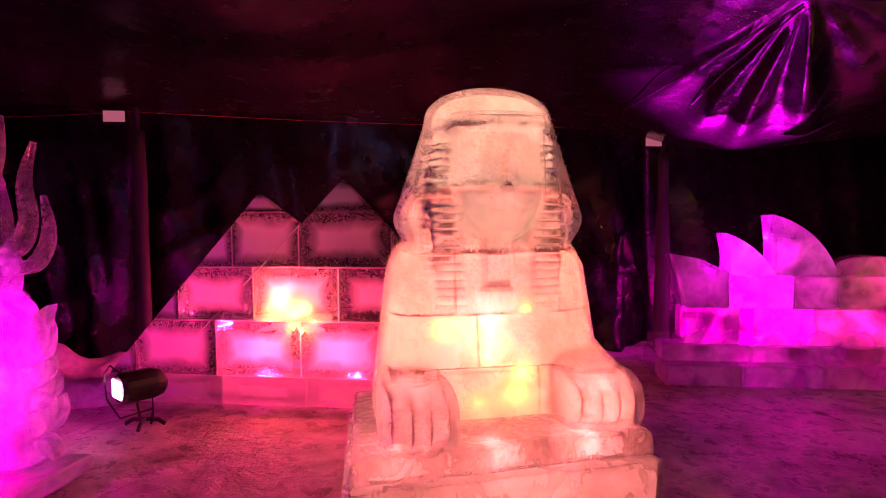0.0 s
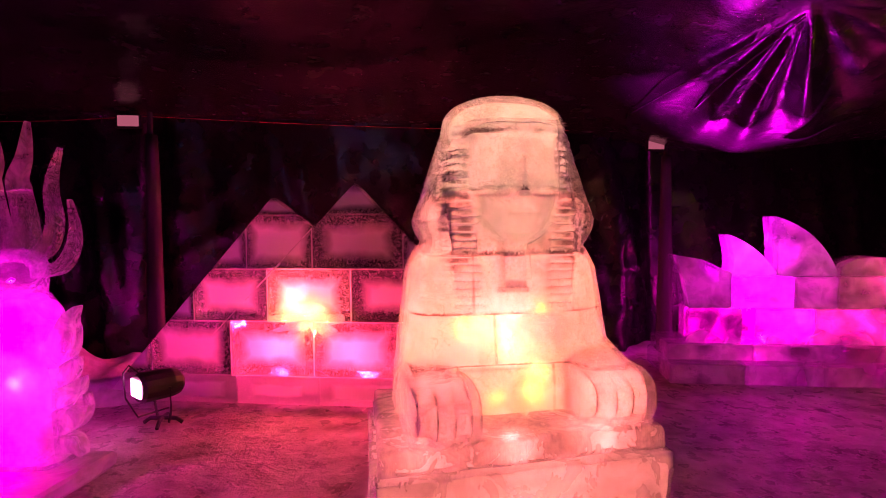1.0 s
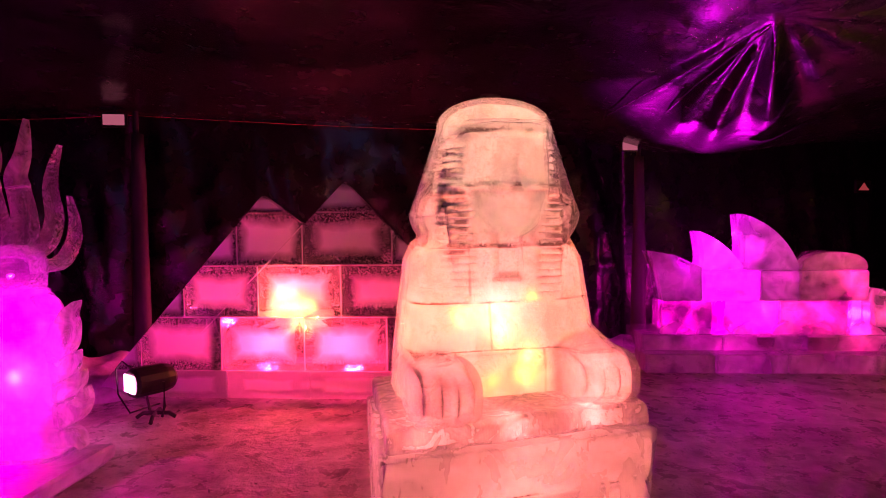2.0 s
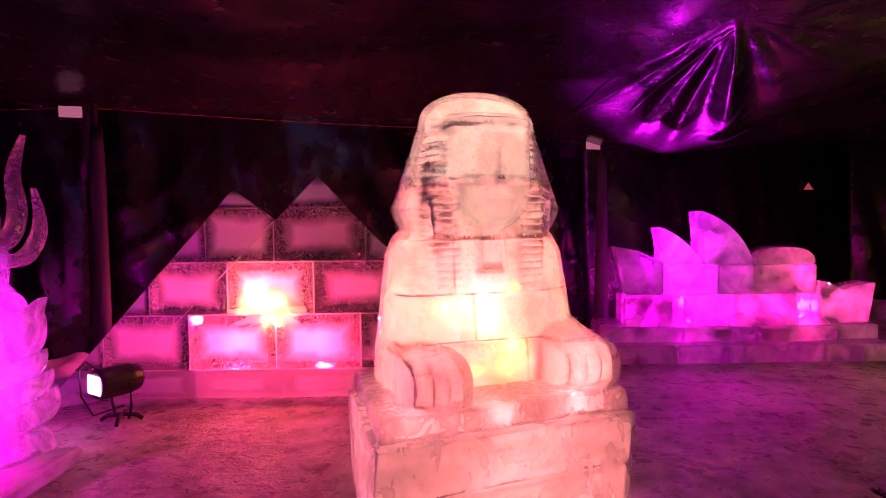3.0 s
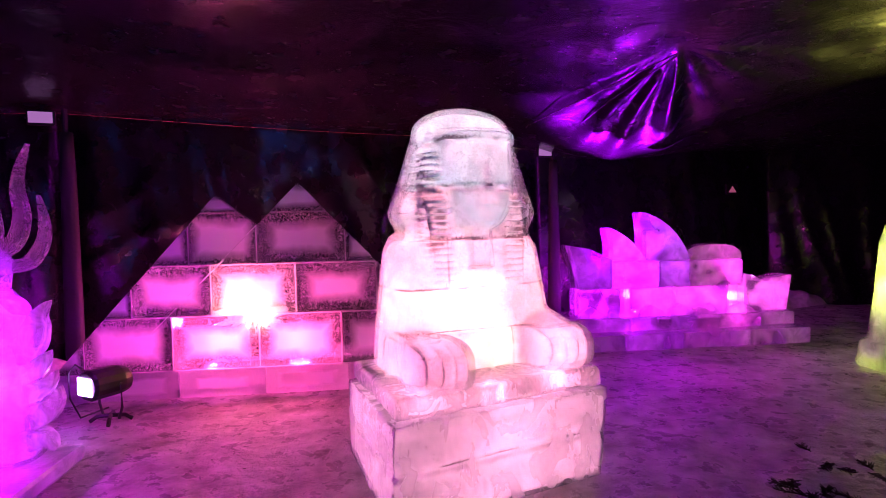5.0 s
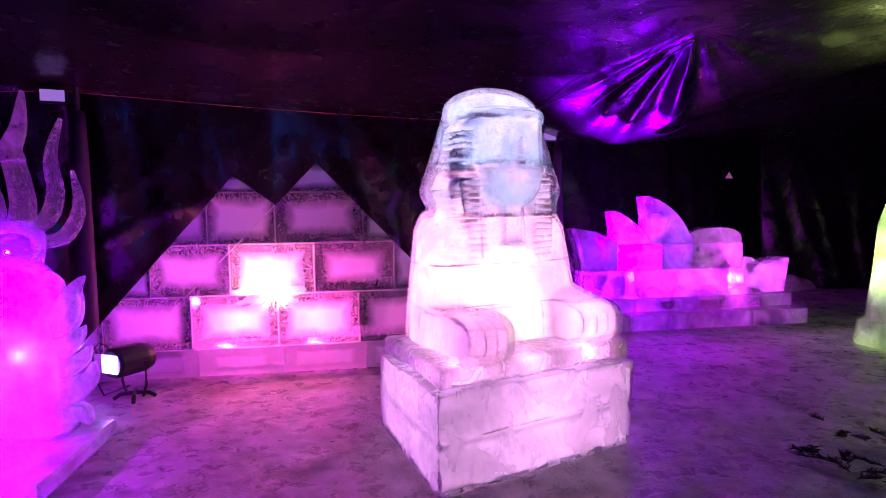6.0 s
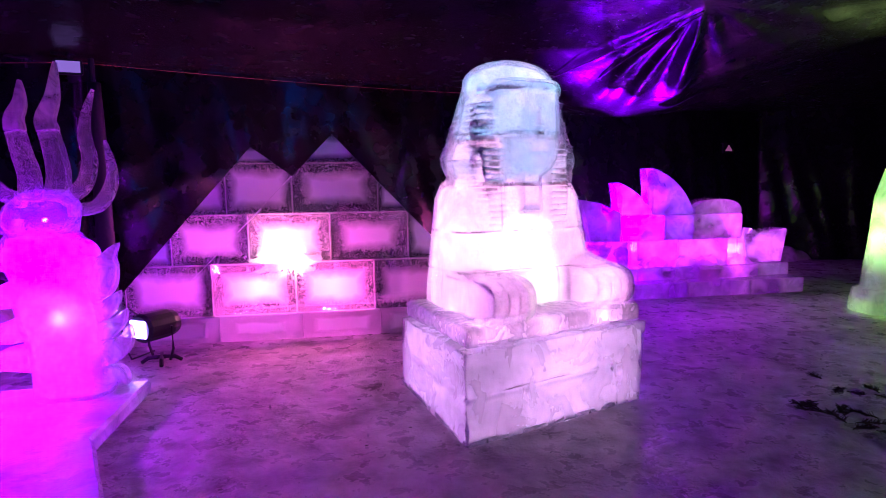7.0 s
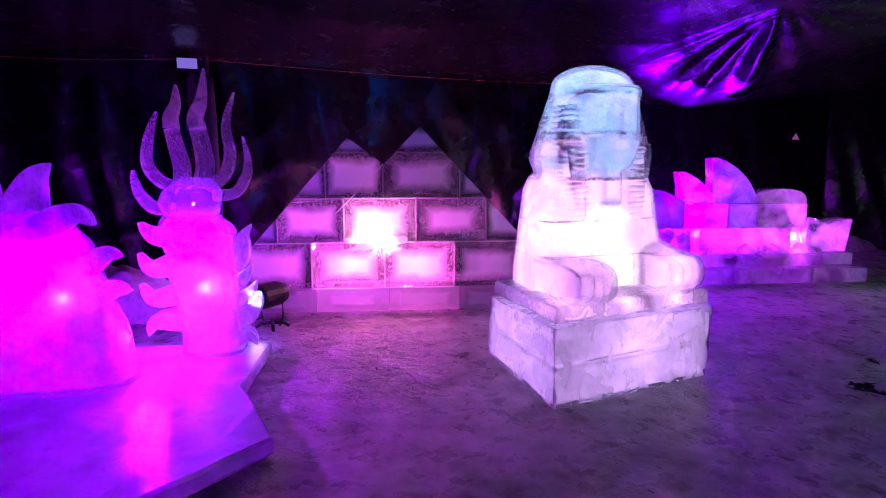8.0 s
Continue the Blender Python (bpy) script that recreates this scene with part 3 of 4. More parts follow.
def sphinx_mesh():
    bm = bmesh.new()
    # seated body, wide at the foot
    body = [(0.56, 0.63, 0.17, 0.35), (0.80, 0.62, 0.17, 0.345), (1.05, 0.59, 0.19, 0.315), (1.25, 0.565, 0.20, 0.29), (1.40, 0.545, 0.21, 0.28), (1.50, 0.50, 0.22, 0.25), (1.58, 0.40, 0.24, 0.20)]
    loft(bm, [oval(0.02, cy, z, hx, hy, 3.4, 56) for z, hx, cy, hy in body])
    # striped headcloth, flaring over the shoulders
    rings = []
    for i in range(90):
        u = i / 89
        z = 1.52 + 0.85 * u
        if u < 0.18:
            hx = 0.47 + 0.065 * math.sin(u / 0.18 * math.pi / 2)
        elif u < 0.78:
            k = (u - 0.18) / 0.60
            hx = 0.535 - 0.175 * k ** 0.95
        else:
            k = (u - 0.78) / 0.22
            hx = 0.36 * math.sqrt(max(0.04, 1 - k ** 2.4 * 0.94))
        hy = hx * 0.46 + 0.03
        groove = 0.011 * (1 if math.sin(z * 150) > 0.3 else -0.4) if 0.05 < u < 0.80 else 0
        ring = oval(0.05, 0.23, z, hx, hy, 2.6, 72)
        rings.append([(x, y - groove * 1.3 if y < 0.16 and 0.22 < abs(x - 0.035) < 0.43 else y, zz) for x, y, zz in ring])
    loft(bm, rings)
    # brow band and plain head
    loft(bm, [oval(0.045, 0.07, z, hx, 0.185, 3.0, 40) for z, hx in ((2.10, 0.27), (2.115, 0.292), (2.17, 0.287), (2.20, 0.25))])
    loft(bm, [oval(0.045, cy, z, hx, hy, 2.7, 48) for z, hx, cy, hy in ((1.55, 0.09, 0.00, 0.15), (1.59, 0.15, 0.00, 0.18), (1.66, 0.205, 0.01, 0.19), (1.74, 0.235, 0.015, 0.195), (1.80, 0.250, 0.02, 0.195), (1.812, 0.252, 0.02, 0.195), (1.822, 0.236, 0.03, 0.180), (1.834, 0.250, 0.025, 0.190), (1.96, 0.252, 0.03, 0.185), (2.12, 0.252, 0.04, 0.175))])
    # low swellings on the plain front of the head
    loft(bm, [oval(0.055, -0.165, z, hx, hy, 2.2, 20) for z, hx, hy in ((1.80, 0.045, 0.03), (1.82, 0.055, 0.045), (1.86, 0.045, 0.04), (1.93, 0.03, 0.025), (2.00, 0.02, 0.01))])
    loft(bm, [oval(0.055, -0.160, z, hx, hy, 2.2, 20) for z, hx, hy in ((1.675, 0.05, 0.02), (1.69, 0.085, 0.035), (1.71, 0.092, 0.04), (1.725, 0.06, 0.03), (1.735, 0.07, 0.032), (1.75, 0.05, 0.02))])
    # block under the chin
    loft(bm, [oval(0.02, -0.03, z, hx, hy, 6, 24) for z, hx, hy in ((1.29, 0.085, 0.10), (1.30, 0.092, 0.11), (1.52, 0.085, 0.10), (1.60, 0.07, 0.08))])
    # lappets of the headcloth on the chest
    for sx in (-1, 1):
        rings = []
        for i in range(50):
            u = i / 49
            z = 1.20 + 0.56 * u
            groove = 0.010 * (1 if math.sin(z * 150) > 0.3 else -0.4)
            rings.append(oval(0.03 + sx * (0.25 + 0.05 * u), 0.0 + 0.05 * u, z, 0.095 + 0.02 * u, 0.10 + groove, 5, 24))
        loft(bm, rings)
    # forelegs like rounded loaves, with toes sliced into the front of each paw
    for x_back, x_front, half_back, half_front, high, y_front, knee in ((-0.45, -0.450, 0.17, 0.155, 0.300, -0.665, 0.0), (0.47, 0.455, 0.19, 0.165, 0.300, -0.530, 0.045)):
        rings = []
        for i in range(22):
            u = i / 21
            y = 0.05 + (y_front + 0.03) * u
            end = math.sqrt(max(0.02, 1 - max(0.0, (u - 0.70) / 0.30) ** 2.6))
            cx = x_back + (x_front - x_back) * u
            hx = (half_back + (half_front - half_back) * u) * (0.55 + 0.45 * end)
            hz = (high / 2 + knee * (1 - u) ** 1.5) * (0.45 + 0.55 * end)
            rings.append([(cx + hx * math.copysign(abs(math.cos(a)) ** 0.62, math.cos(a)), y, 0.630 + high / 2 + knee * (1 - u) ** 1.5 + hz * math.copysign(abs(math.sin(a)) ** 0.62, math.sin(a))) for a in [2 * math.pi * k / 44 for k in range(44)]])
        loft(bm, rings)
        wide = half_front * 0.52
        for k in range(4):
            tx = x_front + wide * (k - 1.5)
            long = 0.30 - 0.02 * abs(k - 1.5)
            rings = []
            for off, size in ((-0.56, 0.86), (-0.42, 0.95), (-0.2, 1.0), (0.2, 1.0), (0.42, 0.95), (0.56, 0.86)):
                small = size * (0.95 if k in (0, 3) else 1.0)
                rings.append([(tx + wide * off, y_front + 0.30 + long * small * math.copysign(abs(math.cos(a)) ** 0.72, math.cos(a)), 0.630 + high * 0.5 * (1 + small * 1.02 * math.copysign(abs(math.sin(a)) ** 0.72, math.sin(a)))) for a in [2 * math.pi * m / 40 for m in range(40)]])
            loft(bm, rings)
    # haunches at either side
    for sx in (-1, 1):
        loft(bm, [oval(0.02 + sx * 0.47, 0.13, z, hx, hy, 2.6, 32) for z, hx, hy in ((0.60, 0.17, 0.30), (0.74, 0.16, 0.32), (0.90, 0.12, 0.27), (1.02, 0.06, 0.16))])
    return bm


SX = pose(*SPHINX_AT, 0, 0, 0, SPHINX_TURN)
def clear_edges(co):
    """The wings of the headcloth and the toes are clearer than the trunk."""
    wing = np.clip((np.abs(co[:, 0] - 0.05) - 0.30) / 0.16, 0, 1) * (co[:, 2] > 1.5) * 0.055
    toes = np.clip((-0.30 - co[:, 1]) / 0.15, 0, 1) * 0.022
    crown = np.clip((co[:, 2] - 2.2) / 0.12, 0, 1) * 0.010
    return wing + toes + crown


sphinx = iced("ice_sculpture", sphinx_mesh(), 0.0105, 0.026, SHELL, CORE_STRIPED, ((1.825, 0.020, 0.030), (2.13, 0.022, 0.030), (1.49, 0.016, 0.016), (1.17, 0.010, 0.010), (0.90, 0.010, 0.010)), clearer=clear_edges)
sphinx.matrix_world = SX
tagged(sphinx, "carved ice sphinx sculpture glowing from within, on an ice plinth", "ice sculpture")

# plinth of sawn ice: a wide lower course that spreads at its foot and a thin chiselled upper slab
CORNERS = [Vector((-2.150, 2.345)), Vector((-0.745, 2.870)), Vector((-1.00, 3.85)), Vector((-2.412, 3.37))]
FOOT = [Vector((-2.160, 2.255)), Vector((-0.830, 2.775)), Vector((-1.03, 3.86)), Vector((-2.415, 3.45))]


def quad_block(bm, corners, inset, z0, z1, bevel, rough, foot=None):
    mid = sum(corners, Vector((0, 0))) / len(corners)
    m = len(corners)
    ring = [c + (mid - c).normalized() * inset for c in corners]
    low = foot or ring
    rings = []
    for k, z in enumerate((z0, z0 + bevel, *[z0 + (z1 - z0) * j / 5 for j in range(1, 5)], z1 - bevel, z1)):
        pull = bevel if k in (0, 7) else 0
        up = (z - z0) / (z1 - z0)
        here = [b.lerp(c, min(1, up * 1.15)) for b, c in zip(low, ring)]
        pts = [here[i].lerp(here[(i + 1) % m], j / 10) for i in range(m) for j in range(10)]
        rings.append([Vector((*(p + (mid - p).normalized() * pull), z)) + noise.noise_vector(Vector((p.x * 7, p.y * 7, z * 7))) * rough for p in pts])
    loft(bm, rings)


plinth = thing("ice_plinth", (0, 0, 0), "rough sawn block of milky ice under the sphinx", "ice plinth")
bm = bmesh.new()
quad_block(bm, CORNERS, 0.0, -0.01, 0.530, 0.012, 0.006, FOOT)
iced("lower_course", bm, 0.013, 0.024, SHELL_ROUGH, CORE, ((0.25, 0.014, 0.03),), 0.014, plinth)
bm = bmesh.new()
quad_block(bm, CORNERS, 0.045, 0.534, 0.655, 0.018, 0.022)
iced("upper_slab", bm, 0.0115, 0.020, SHELL_CHISEL, CORE_SLAB, (), 0.016, plinth, "thin slab with chiselled edges")

# ---------------------------------------------------------------- the pyramids
PYR_Y, PYR_DEEP = 4.98, 0.30


def clip(poly, px, pz, nx, nz):
    """Keep the part of an outline on the side of a line to which (nx, nz) points."""
    out = []
    for (ax, az), (bx, bz) in zip(poly, poly[1:] + poly[:1]):
        da, db = (ax - px) * nx + (az - pz) * nz, (bx - px) * nx + (bz - pz) * nz
        if da >= 0:
            out.append((ax, az))
        if da * db < 0:
            k = da / (da - db)
            out.append((ax + (bx - ax) * k, az + (bz - az) * k))
    return out


pyramids = thing("ice_pyramids", (0, 0, 0), "two overlapping pyramids built of sawn ice blocks, lit from behind", "ice sculpture")
LEVELS = (0.0, 0.26, 0.765, 1.245, 1.735, 2.10)
JOINTS = ((-4.85, -4.05, -3.26, -2.48, -1.70), (-4.88, -4.10, -3.31, -2.54, -1.75), (-4.45, -3.74, -2.96, -2.19), (-3.93, -3.313, -2.48), (-3.313,))
for row, joints in enumerate(JOINTS):
    edges = [-5.6, *joints, -0.7]
    for x0, x1 in zip(edges, edges[1:]):
        g = 0.003
        poly = [(x0 + g, LEVELS[row] + g), (x1 - g, LEVELS[row] + g), (x1 - g, LEVELS[row + 1] - g), (x0 + g, LEVELS[row + 1] - g)]
        if row == 0:
            poly = [(x, max(z, 0.002)) for x, z in poly]
        left = (x0 + x1) / 2 < -3.313
        if left or row < 3:
            poly = clip(poly, -3.683, 1.89, 1.11, -1.0)
        if row >= 3 and left:
            poly = clip(poly, -3.683, 1.89, -0.74, -1.0)
        if row >= 3 and not left:
            poly = clip(poly, -2.913, 2.01, 1.02, -1.0)
        if not left or row < 3:
            poly = clip(poly, -2.913, 2.01, -1.06, -1.0)
        if len(poly) < 3:
            continue
        area = 0.5 * abs(sum(a[0] * b[1] - b[0] * a[1] for a, b in zip(poly, poly[1:] + poly[:1])))
        if area < 0.006:
            continue
        bm = bmesh.new()
        slab(bm, poly, PYR_Y, PYR_Y + PYR_DEEP, 0.006)
        part("ice_block", bm, ICE_FOOT if row == 0 else ICE_BLOCK, pyramids)
# the carved slanting edge where one pyramid passes in front of the other
bm = bmesh.new()
for a, b, wide in ((0.0, 0.28, 0.006), (0.30, 0.52, 0.012), (0.58, 0.66, 0.007), (0.74, 0.98, 0.004)):
    xa, za, xb, zb = -3.313 - a, 1.61 - a * 1.02, -3.313 - b, 1.61 - b * 1.02
    slab(bm, [(xa, za), (xa + wide, za - wide), (xb + wide * 0.3, zb - wide * 0.3), (xb, zb)], PYR_Y - 0.012, PYR_Y - 0.002)
part("carved_edge", bm, FROST, pyramids)
# ragged frosted sheet added behind the frozen-in lamps to shape their glare
bm = bmesh.new()
ragged = random.Random(12)
ring = []
for k in range(46):
    a = 2 * math.pi * k / 46
    r = (0.22 + 0.16 * abs(math.cos(a)) ** 3) * ragged.uniform(0.55, 1.15)
    ring.append((-3.40 + r * math.cos(a), 0.84 + r * 0.85 * math.sin(a) - 0.10 * abs(math.cos(a))))
slab(bm, ring, PYR_Y + 0.105, PYR_Y + 0.125)
part("melted_hollow", bm, FROST, pyramids, "ragged frosted sheet added for the lamp's glare")

# ---------------------------------------------------------------- the sail-roofed hall of ice
hall = thing("ice_opera_house", (0, 6.36, 0), "small ice hall with pointed sail roofs, lit violet and red", "ice sculpture")


def sail(x0, x1, z0, tip_x, tip_z, back=0.5):
    """A pointed shell: steep on one side, bowed on the other."""
    pts = [(x0, z0), (x1, z0)]
    for i in range(1, 13):
        u = i / 12
        b = 4 * u * (1 - u)
        pts.append((x1 + (tip_x - x1) * u + 0.085 * b * back, z0 + (tip_z - z0) * u + 0.085 * b * back))
    for i in range(1, 8):
        u = i / 8
        b = 4 * u * (1 - u)
        pts.append((tip_x + (x0 - tip_x) * u + 0.03 * b, tip_z + (z0 - tip_z) * u - 0.02 * b))
    return pts


def hall_piece(name, outline, y0, y1, bevel=0.012, label=""):
    bm = bmesh.new()
    slab(bm, outline, y0, y1, bevel)
    return part(name, bm, ICE_OPERA, hall, label)


def rect(x0, x1, z0, z1):
    return [(x0, z0), (x1, z0), (x1, z1), (x0, z1)]


for x0, x1 in ((0.07, 0.80), (0.806, 1.55), (1.556, 2.45), (2.456, 3.26)):
    hall_piece("base_block", rect(x0, x1, 0.0, 0.20), -0.36, 0.62)
for x0, x1 in ((0.09, 0.95), (0.956, 1.85), (1.856, 2.72)):
    hall_piece("upper_base_block", rect(x0, x1, 0.202, 0.37), -0.17, 0.55)
for x0, x1, z0, z1 in ((0.36, 0.90, 0.376, 0.72), (1.03, 1.62, 0.376, 0.72), (1.626, 2.36, 0.376, 0.72), (2.50, 2.60, 0.376, 0.72), (0.80, 1.42, 0.726, 1.06), (1.426, 1.84, 0.726, 1.06), (1.846, 2.58, 0.726, 1.06)):
    hall_piece("wall_block", rect(x0, x1, z0, z1), 0.0, 0.40)
hall_piece("wall_block", [(0.36, 0.726), (0.794, 0.726), (0.794, 1.10), (0.50, 1.24), (0.22, 1.29), (0.30, 1.05)], 0.0, 0.36)
hall_piece("sail_roof", sail(0.80, 1.26, 1.066, 0.76, 1.51), 0.02, 0.36)
hall_piece("sail_roof", sail(1.24, 1.86, 1.066, 1.22, 1.70, 0.95), 0.02, 0.36)
hall_piece("dome_roof", [(1.87 + 0.355 - 0.355 * math.cos(math.pi * i / 16), 1.066 + 0.20 * math.sin(math.pi * i / 16) ** 0.65) for i in range(17)], 0.02, 0.36)
for k in range(6):
    x = 0.30 + 0.40 * k
    hall_piece("low_gable", [(x, 0.374), (x + 0.38, 0.374), (x + 0.33, 0.43), (x + 0.16, 0.52), (x + 0.02, 0.44)], -0.12, -0.005, 0.006)
hall_piece("small_shell", [(2.68, 0.374), (3.20, 0.374), (3.28, 0.84), (3.00, 0.80), (2.90, 0.74), (2.70, 0.86), (2.63, 0.62)], 0.0, 0.35)
hall_piece("shell_base_block", rect(2.73, 3.24, 0.202, 0.37), -0.10, 0.5)

# ---------------------------------------------------------------- flame sculptures


def ribbon(bm, points, width, thick, end=0.0, power=2.2, n=26):
    """A carved tongue of ice that follows a few points, from its width to an end width, or to a tip."""
    pts = [Vector((x, 0, z)) for x, z in points]
    pts = [pts[0] * 2 - pts[1], *pts, pts[-1] * 2 - pts[-2]]
    line = []
    for i in range(n + 1):
        u = i / n * (len(points) - 1)
        k = min(int(u), len(points) - 2)
        f = u - k
        a, b, c, d = pts[k:k + 4]
        line.append(0.5 * (2 * b + (c - a) * f + (2 * a - 5 * b + 4 * c - d) * f * f + (3 * b - a - 3 * c + d) * f ** 3))
    rings = []
    for i, c in enumerate(line):
        u = i / n
        t = (line[min(i + 1, n)] - line[max(i - 1, 0)]).normalized()
        side = Vector((t.z, 0, -t.x))
        w = width + (end - width) * u if end else width * (1 - u ** power) ** 0.8 + 0.004
        h = thick * (1 - (0.15 if end else 0.55) * u)
        rings.append([c + side * w * a + Vector((0, h * b, 0)) for a, b in ((-1, -0.75), (-0.92, -0.93), (-0.75, -1), (0.75, -1), (0.92, -0.93), (1, -0.75), (1, 0.75), (0.92, 0.93), (0.75, 1), (-0.75, 1), (-0.92, 0.93), (-1, 0.75))])
    loft(bm, rings)


def flame_part(name, parent, material, *args, label=""):
    bm = bmesh.new()
    ribbon(bm, *args)
    return part(name, bm, material, parent, label, True)


def column_part(name, parent, material, sections, rough, label=""):
    bm = bmesh.new()
    loft(bm, [oval(x, 0, z, hx, hy, 3.4, 40) for z, x, hx, hy in sections])
    rough_up(bm, rough, 7)
    if material is ICE_FLAME:
        return iced(name, bm, 0.016, 0.035, SHELL_FLAME, CORE_FLAME, (), 0.012, parent, label)
    return part(name, bm, material, parent, label, True)


fire = thing("ice_flame", (-4.68, 3.38, 0.102), "tall carved ice flame with curling tongues, glowing magenta", "ice sculpture", "ice flames", turn=4)
column_part("flame_body", fire, ICE_FLAME, ((0.0, 0.03, 0.24, 0.17), (0.14, 0.03, 0.23, 0.17), (0.34, 0.02, 0.24, 0.17), (0.52, 0.0, 0.26, 0.165), (0.66, -0.02, 0.27, 0.16), (0.80, -0.04, 0.25, 0.155), (0.94, -0.06, 0.28, 0.15), (1.05, -0.08, 0.25, 0.15), (1.12, -0.09, 0.20, 0.14)), 0.012)
column_part("flame_crown", fire, SHELL_CRACKLED, ((1.124, -0.09, 0.20, 0.12), (1.20, -0.10, 0.23, 0.12), (1.29, -0.08, 0.22, 0.11), (1.36, -0.06, 0.16, 0.10), (1.40, -0.04, 0.10, 0.08)), 0.010, "clear crackled ice")
# the two broad tongues: crackled below a level joint, milky above it
for low, high, w0, w1 in (
    (((-0.00, 1.32), (0.03, 1.48), (0.02, 1.62), (-0.01, 1.775)), ((-0.01, 1.779), (-0.02, 1.86), (0.03, 2.00), (0.06, 2.22)), 0.066, 0.054),
    (((-0.15, 1.32), (-0.14, 1.48), (-0.17, 1.62), (-0.20, 1.775)), ((-0.20, 1.779), (-0.20, 1.86), (-0.16, 1.96), (-0.15, 2.10)), 0.060, 0.048),
):
    flame_part("flame_tongue", fire, SHELL_CRACKLED, low, w0, 0.06, w1, label="clear crackled ice")
    flame_part("flame_tip", fire, SHELL_MILKY, high, w1, 0.052)
for points, width in (
    (((0.04, 1.32), (0.17, 1.42), (0.22, 1.58), (0.20, 1.76), (0.22, 1.90), (0.27, 2.05)), 0.042),
    (((0.08, 1.26), (0.24, 1.28), (0.33, 1.40), (0.35, 1.54), (0.32, 1.72)), 0.040),
    (((-0.18, 1.32), (-0.31, 1.38), (-0.39, 1.50), (-0.38, 1.66), (-0.34, 1.80), (-0.30, 1.90)), 0.040),
    (((-0.22, 1.16), (-0.36, 1.17), (-0.45, 1.26), (-0.49, 1.36), (-0.50, 1.46)), 0.044),
):
    flame_part("flame_tongue", fire, SHELL_TONGUE, points, width, 0.055)
# hooks carved along both edges, each curling up to a point
for points, width, power in (
    (((0.04, 1.00), (0.13, 1.01), (0.19, 0.985), (0.23, 0.95)), 0.055, 1.4), (((0.08, 0.70), (0.22, 0.74), (0.27, 0.86), (0.29, 0.94), (0.35, 1.03)), 0.085, 1.3), (((0.12, 0.56), (0.24, 0.58), (0.30, 0.64), (0.34, 0.70)), 0.065, 1.3),
    (((0.12, 0.44), (0.26, 0.45), (0.33, 0.50), (0.37, 0.57)), 0.065, 1.3), (((0.12, 0.28), (0.28, 0.29), (0.36, 0.36), (0.39, 0.46)), 0.08, 1.3), (((0.14, 0.12), (0.26, 0.13), (0.32, 0.11), (0.36, 0.05)), 0.06, 1.4),
    (((-0.20, 0.96), (-0.34, 0.95), (-0.42, 0.99), (-0.48, 1.06)), 0.075, 1.3), (((-0.22, 0.74), (-0.36, 0.70), (-0.44, 0.72), (-0.50, 0.82)), 0.075, 1.3), (((-0.20, 0.50), (-0.36, 0.46), (-0.44, 0.48), (-0.50, 0.58)), 0.07, 1.3), (((-0.20, 0.28), (-0.36, 0.28), (-0.43, 0.24), (-0.46, 0.16)), 0.07, 1.3),
):
    flame_part("side_flame", fire, SHELL_MILKY, points, width * 1.15, 0.10, 0.0, power)

wave = thing("ice_flame", (-5.50, 2.68, 0.102), "broad carved ice flame with wave-like crests, glowing magenta", "ice sculpture", "ice flames", turn=8)
column_part("flame_body", wave, ICE_FLAME, ((0.0, -0.04, 0.56, 0.2), (0.4, -0.05, 0.52, 0.19), (0.62, -0.07, 0.46, 0.18), (0.80, -0.08, 0.41, 0.17), (0.98, -0.10, 0.38, 0.16), (1.10, -0.13, 0.33, 0.14), (1.20, -0.16, 0.24, 0.12)), 0.014)
for points, width in (
    (((-0.12, 1.02), (-0.09, 1.16), (-0.05, 1.30), (0.0, 1.42), (0.08, 1.51)), 0.13), (((-0.30, 1.0), (-0.32, 1.2), (-0.30, 1.40), (-0.22, 1.60)), 0.12),
    (((0.0, 1.06), (0.14, 1.16), (0.24, 1.17), (0.32, 1.10)), 0.085), (((0.1, 0.78), (0.26, 0.84), (0.38, 0.90), (0.47, 0.88)), 0.085),
    (((0.1, 0.58), (0.28, 0.62), (0.42, 0.66), (0.51, 0.64)), 0.085), (((0.15, 0.32), (0.30, 0.34), (0.40, 0.42)), 0.07), (((-0.3, 0.8), (-0.45, 0.86), (-0.55, 1.0)), 0.09),
):
    flame_part("side_flame", wave, SHELL_MILKY, points, width * 1.12, 0.11, 0.0, 1.5)

base = thing("ice_slab", (0, 0, 0), "thick cloudy ice slab lying on the snow under the flames", "ice slab")
bm = bmesh.new()
quad_block(bm, [Vector((-3.87, 1.82)), Vector((-4.24, 2.60)), Vector((-4.26, 3.62)), Vector((-6.9, 3.5)), Vector((-6.9, 0.6)), Vector((-4.86, 0.62))], 0.0, -0.01, 0.10, 0.02, 0.012)
part("slab_block", bm, ICE_PLINTH, base)

# ---------------------------------------------------------------- floodlight on the floor
flood = thing("floor_floodlight", (-4.42, 4.42, 0), "black LED floodlight on a bracket, standing on the snow, lit magenta", "floodlight", turn=56)
bm = bmesh.new()
loft(bm, [[(x, 0.0 + hy * math.cos(a), 0.30 + hz * math.sin(a)) for a in [2 * math.pi * (k + 0.5) / 16 for k in range(16)]] for x, hy, hz in ((-0.20, 0.105, 0.095), (-0.17, 0.12, 0.112), (0.06, 0.12, 0.11), (0.12, 0.11, 0.095), (0.15, 0.08, 0.065))])
part("housing", bm, BLACK, flood)
bm = bmesh.new()
box(bm, -0.212, -0.203, -0.080, 0.080, 0.235, 0.365, 0.003)
part("led_panel", bm, LED, flood, "glowing magenta LED panel")
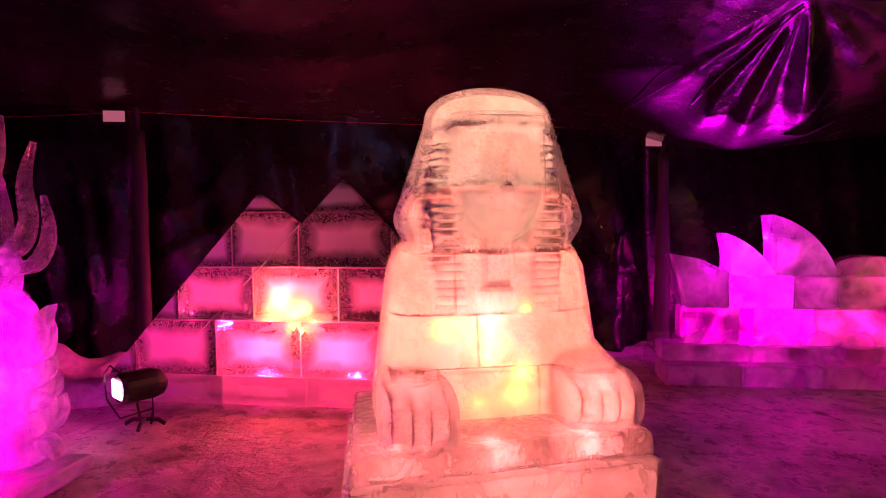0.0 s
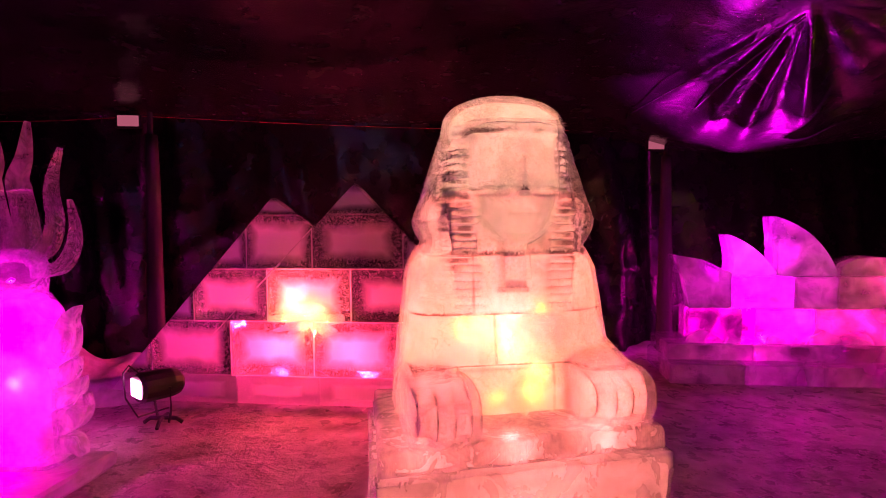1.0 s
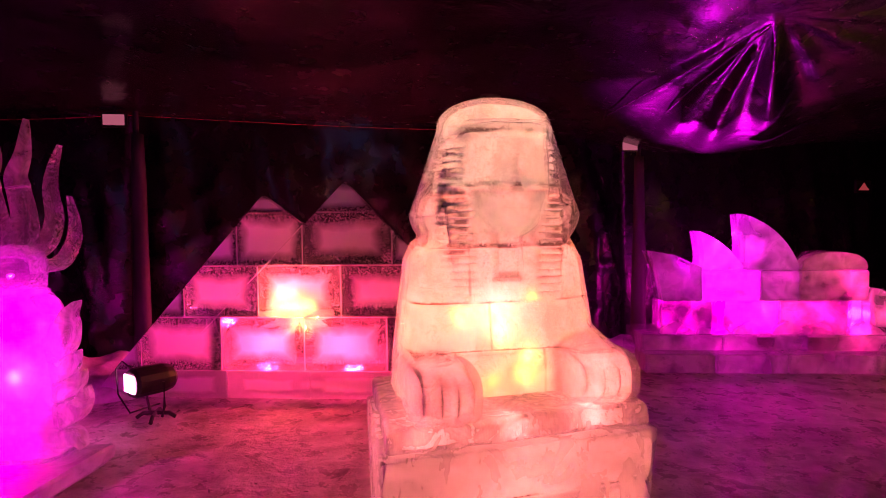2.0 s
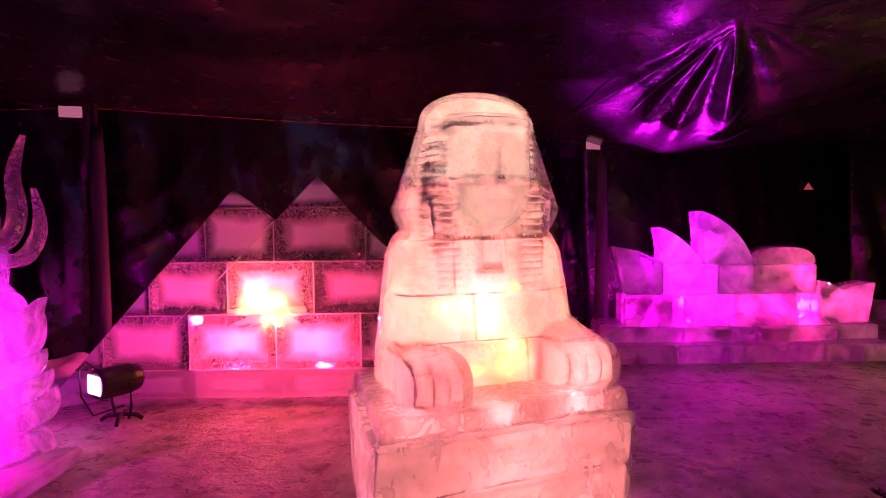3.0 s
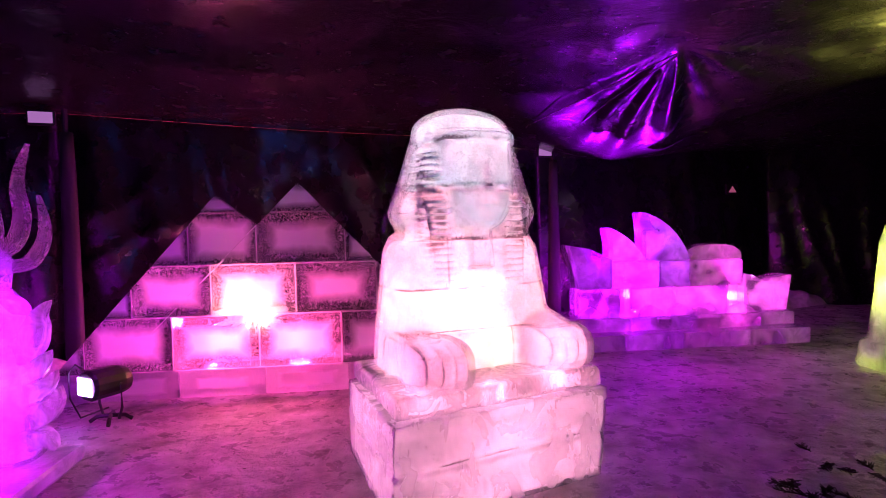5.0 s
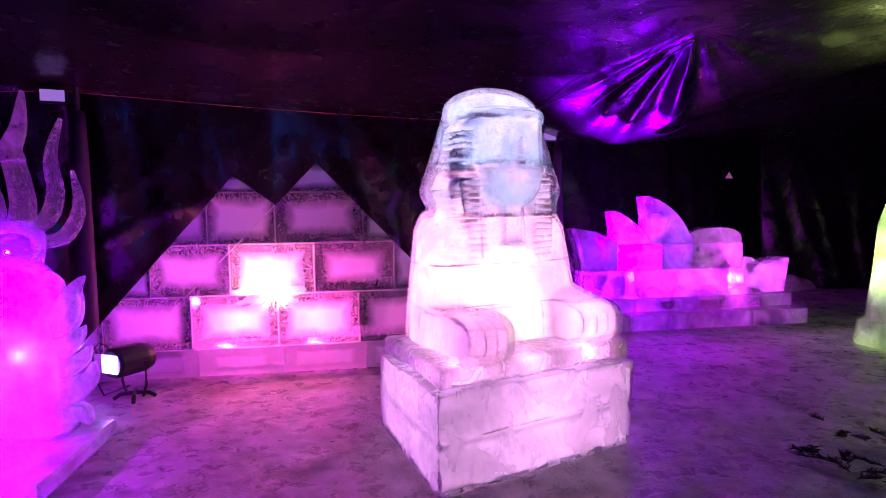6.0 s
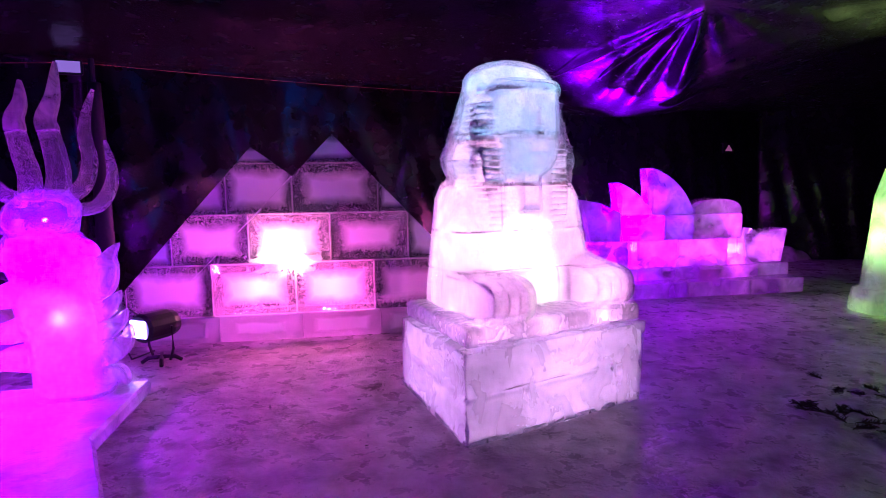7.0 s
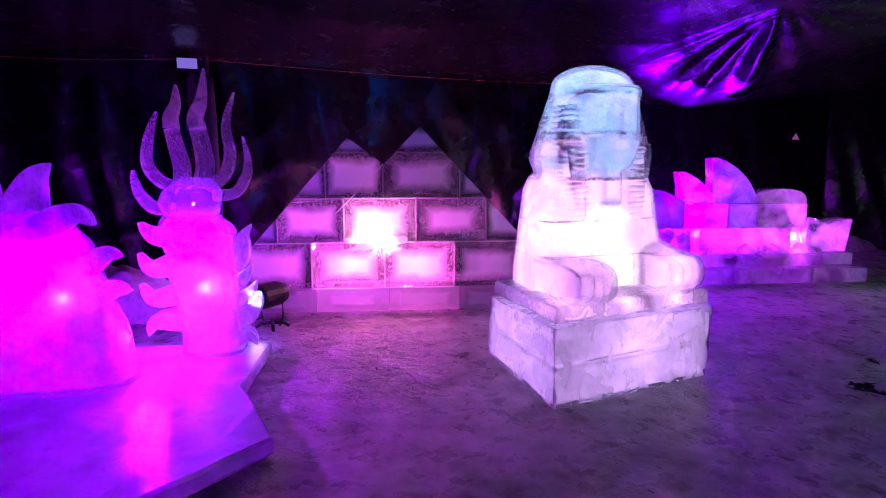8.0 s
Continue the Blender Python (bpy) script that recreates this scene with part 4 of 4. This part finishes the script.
for sy in (-1, 1):
    bm = bmesh.new()
    tube(bm, [(0.0, sy * 0.128, 0.30), (0.0, sy * 0.130, 0.12), (0.0, sy * 0.09, 0.03)], 0.011, 6)
    part("bracket_arm", bm, BLACK, flood)
for k in range(4):
    bm = bmesh.new()
    a = radians(45 + 90 * k)
    tube(bm, [(0, 0, 0.045), (0.10 * math.cos(a), 0.10 * math.sin(a), 0.04), (0.15 * math.cos(a), 0.15 * math.sin(a), 0.008)], 0.016, 6)
    part("foot", bm, BLACK, flood)
bm = bmesh.new()
tube(bm, [(-0.16, 0.05, 0.40), (-0.22, 0.08, 0.46), (-0.25, 0.12, 0.40), (-0.22, 0.16, 0.2), (-0.1, 0.22, 0.02), (0.2, 0.3, 0.01)], 0.007, 6)
part("power_cable", bm, WIRE, flood)
flood.scale = (1.0, 1.15, 1.12)

# the green-lit ice column farther along
column = thing("ice_column", (3.32, 4.72, 0), "ice column lit yellow-green from within", "ice sculpture")
bm = bmesh.new()
loft(bm, [oval(0, 0, z, h, h, 2.4, 32) for z, h in ((0, 0.42), (0.25, 0.40), (0.27, 0.34), (0.8, 0.28), (1.3, 0.24), (1.6, 0.17), (1.66, 0.05))])
rough_up(bm, 0.02, 5)
part("shaft", bm, ICE_COLUMN, column, "", True)

# ---------------------------------------------------------------- litter on the snow
rng = random.Random(4)


def spruce_twig(at, turn, length):
    twig = thing("spruce_twig", at, "dark green spruce twig lying on the snow", "twig", "spruce twigs", turn=turn)
    bm = bmesh.new()
    tube(bm, [(0, 0, 0.012), (length * 0.5, 0.01, 0.02), (length, -0.01, 0.012)], 0.004, 5)
    part("stem", bm, TWIG, twig)
    bm = bmesh.new()
    for k in range(46):
        u = rng.uniform(0.1, 1.0) * length
        a = rng.choice((-1, 1)) * rng.uniform(0.5, 1.1)
        n = rng.uniform(0.02, 0.05)
        b = Vector((u, 0, 0.014))
        d = Vector((math.cos(a) * n, math.sin(a) * n, rng.uniform(-0.004, 0.02)))
        w = Vector((-d.y, d.x, 0)).normalized() * 0.0022
        vs = [bm.verts.new(p) for p in (b - w, b + w, b + d + w * 0.3, b + d - w * 0.3)]
        up = [bm.verts.new(v.co + Vector((0, 0, 0.004))) for v in vs]
        bm.faces.new(vs[::-1])
        bm.faces.new(up)
        for i in range(4):
            bm.faces.new((vs[i], vs[(i + 1) % 4], up[(i + 1) % 4], up[i]))
    part("needles", bm, TWIG, twig)
    return twig


for k in range(11):
    spruce_twig((0.20 + rng.gauss(0, 0.10), 2.30 + rng.gauss(0, 0.20), 0.0), rng.uniform(0, 360), rng.uniform(0.10, 0.24))
for k in range(6):
    spruce_twig((0.80 + rng.gauss(0, 0.12), 2.68 + rng.gauss(0, 0.14), 0.0), rng.uniform(0, 360), rng.uniform(0.08, 0.20))

chips = bmesh.new()
for k in range(160):
    x, y = rng.uniform(-4.0, 3.5), rng.uniform(1.2, 6.2)
    r = rng.uniform(0.003, 0.008)
    mat = Matrix.Translation((x, y, r * 0.3)) @ Euler((rng.uniform(0, 3), rng.uniform(0, 3), rng.uniform(0, 3))).to_matrix().to_4x4() @ Matrix.Diagonal((r * rng.uniform(0.8, 2.2), r, r * 0.6, 1))
    bmesh.ops.create_icosphere(chips, subdivisions=1, radius=1, matrix=mat)
tagged(part("ice_chips", chips, HEAP), "small chips of ice scattered over the trodden snow", "ice chips", kind="stuff")

litter = bmesh.new()
for k in range(60):
    x, y = rng.uniform(-3.5, 2.2), rng.uniform(1.0, 5.5)
    a, n = rng.uniform(0, 6.3), rng.uniform(0.008, 0.03)
    tube(litter, [(x, y, 0.004), (x + n * math.cos(a), y + n * math.sin(a), 0.006)], 0.002, 4)
tagged(part("needle_litter", litter, TWIG), "scattered spruce needles and dirt on the snow", "litter", kind="stuff")

# ropes of the gathered roof sheet
cord("roof_rope", [(0.30, 3.90, 2.93), (0.28, 5.2, 2.85), (0.28, 6.6, 2.70), (0.30, 7.5, 2.74)], 0.006, WIRE, "thin dark rope from the gathered roof to a post", "rope")
cord("roof_rope", [(0.30, 3.90, 2.95), (-0.02, 5.2, 2.86), (-0.3, 6.3, 2.78), (-0.1, 7.6, 2.80)], 0.006, WIRE, "thin dark rope from the gathered roof to the eave", "rope")
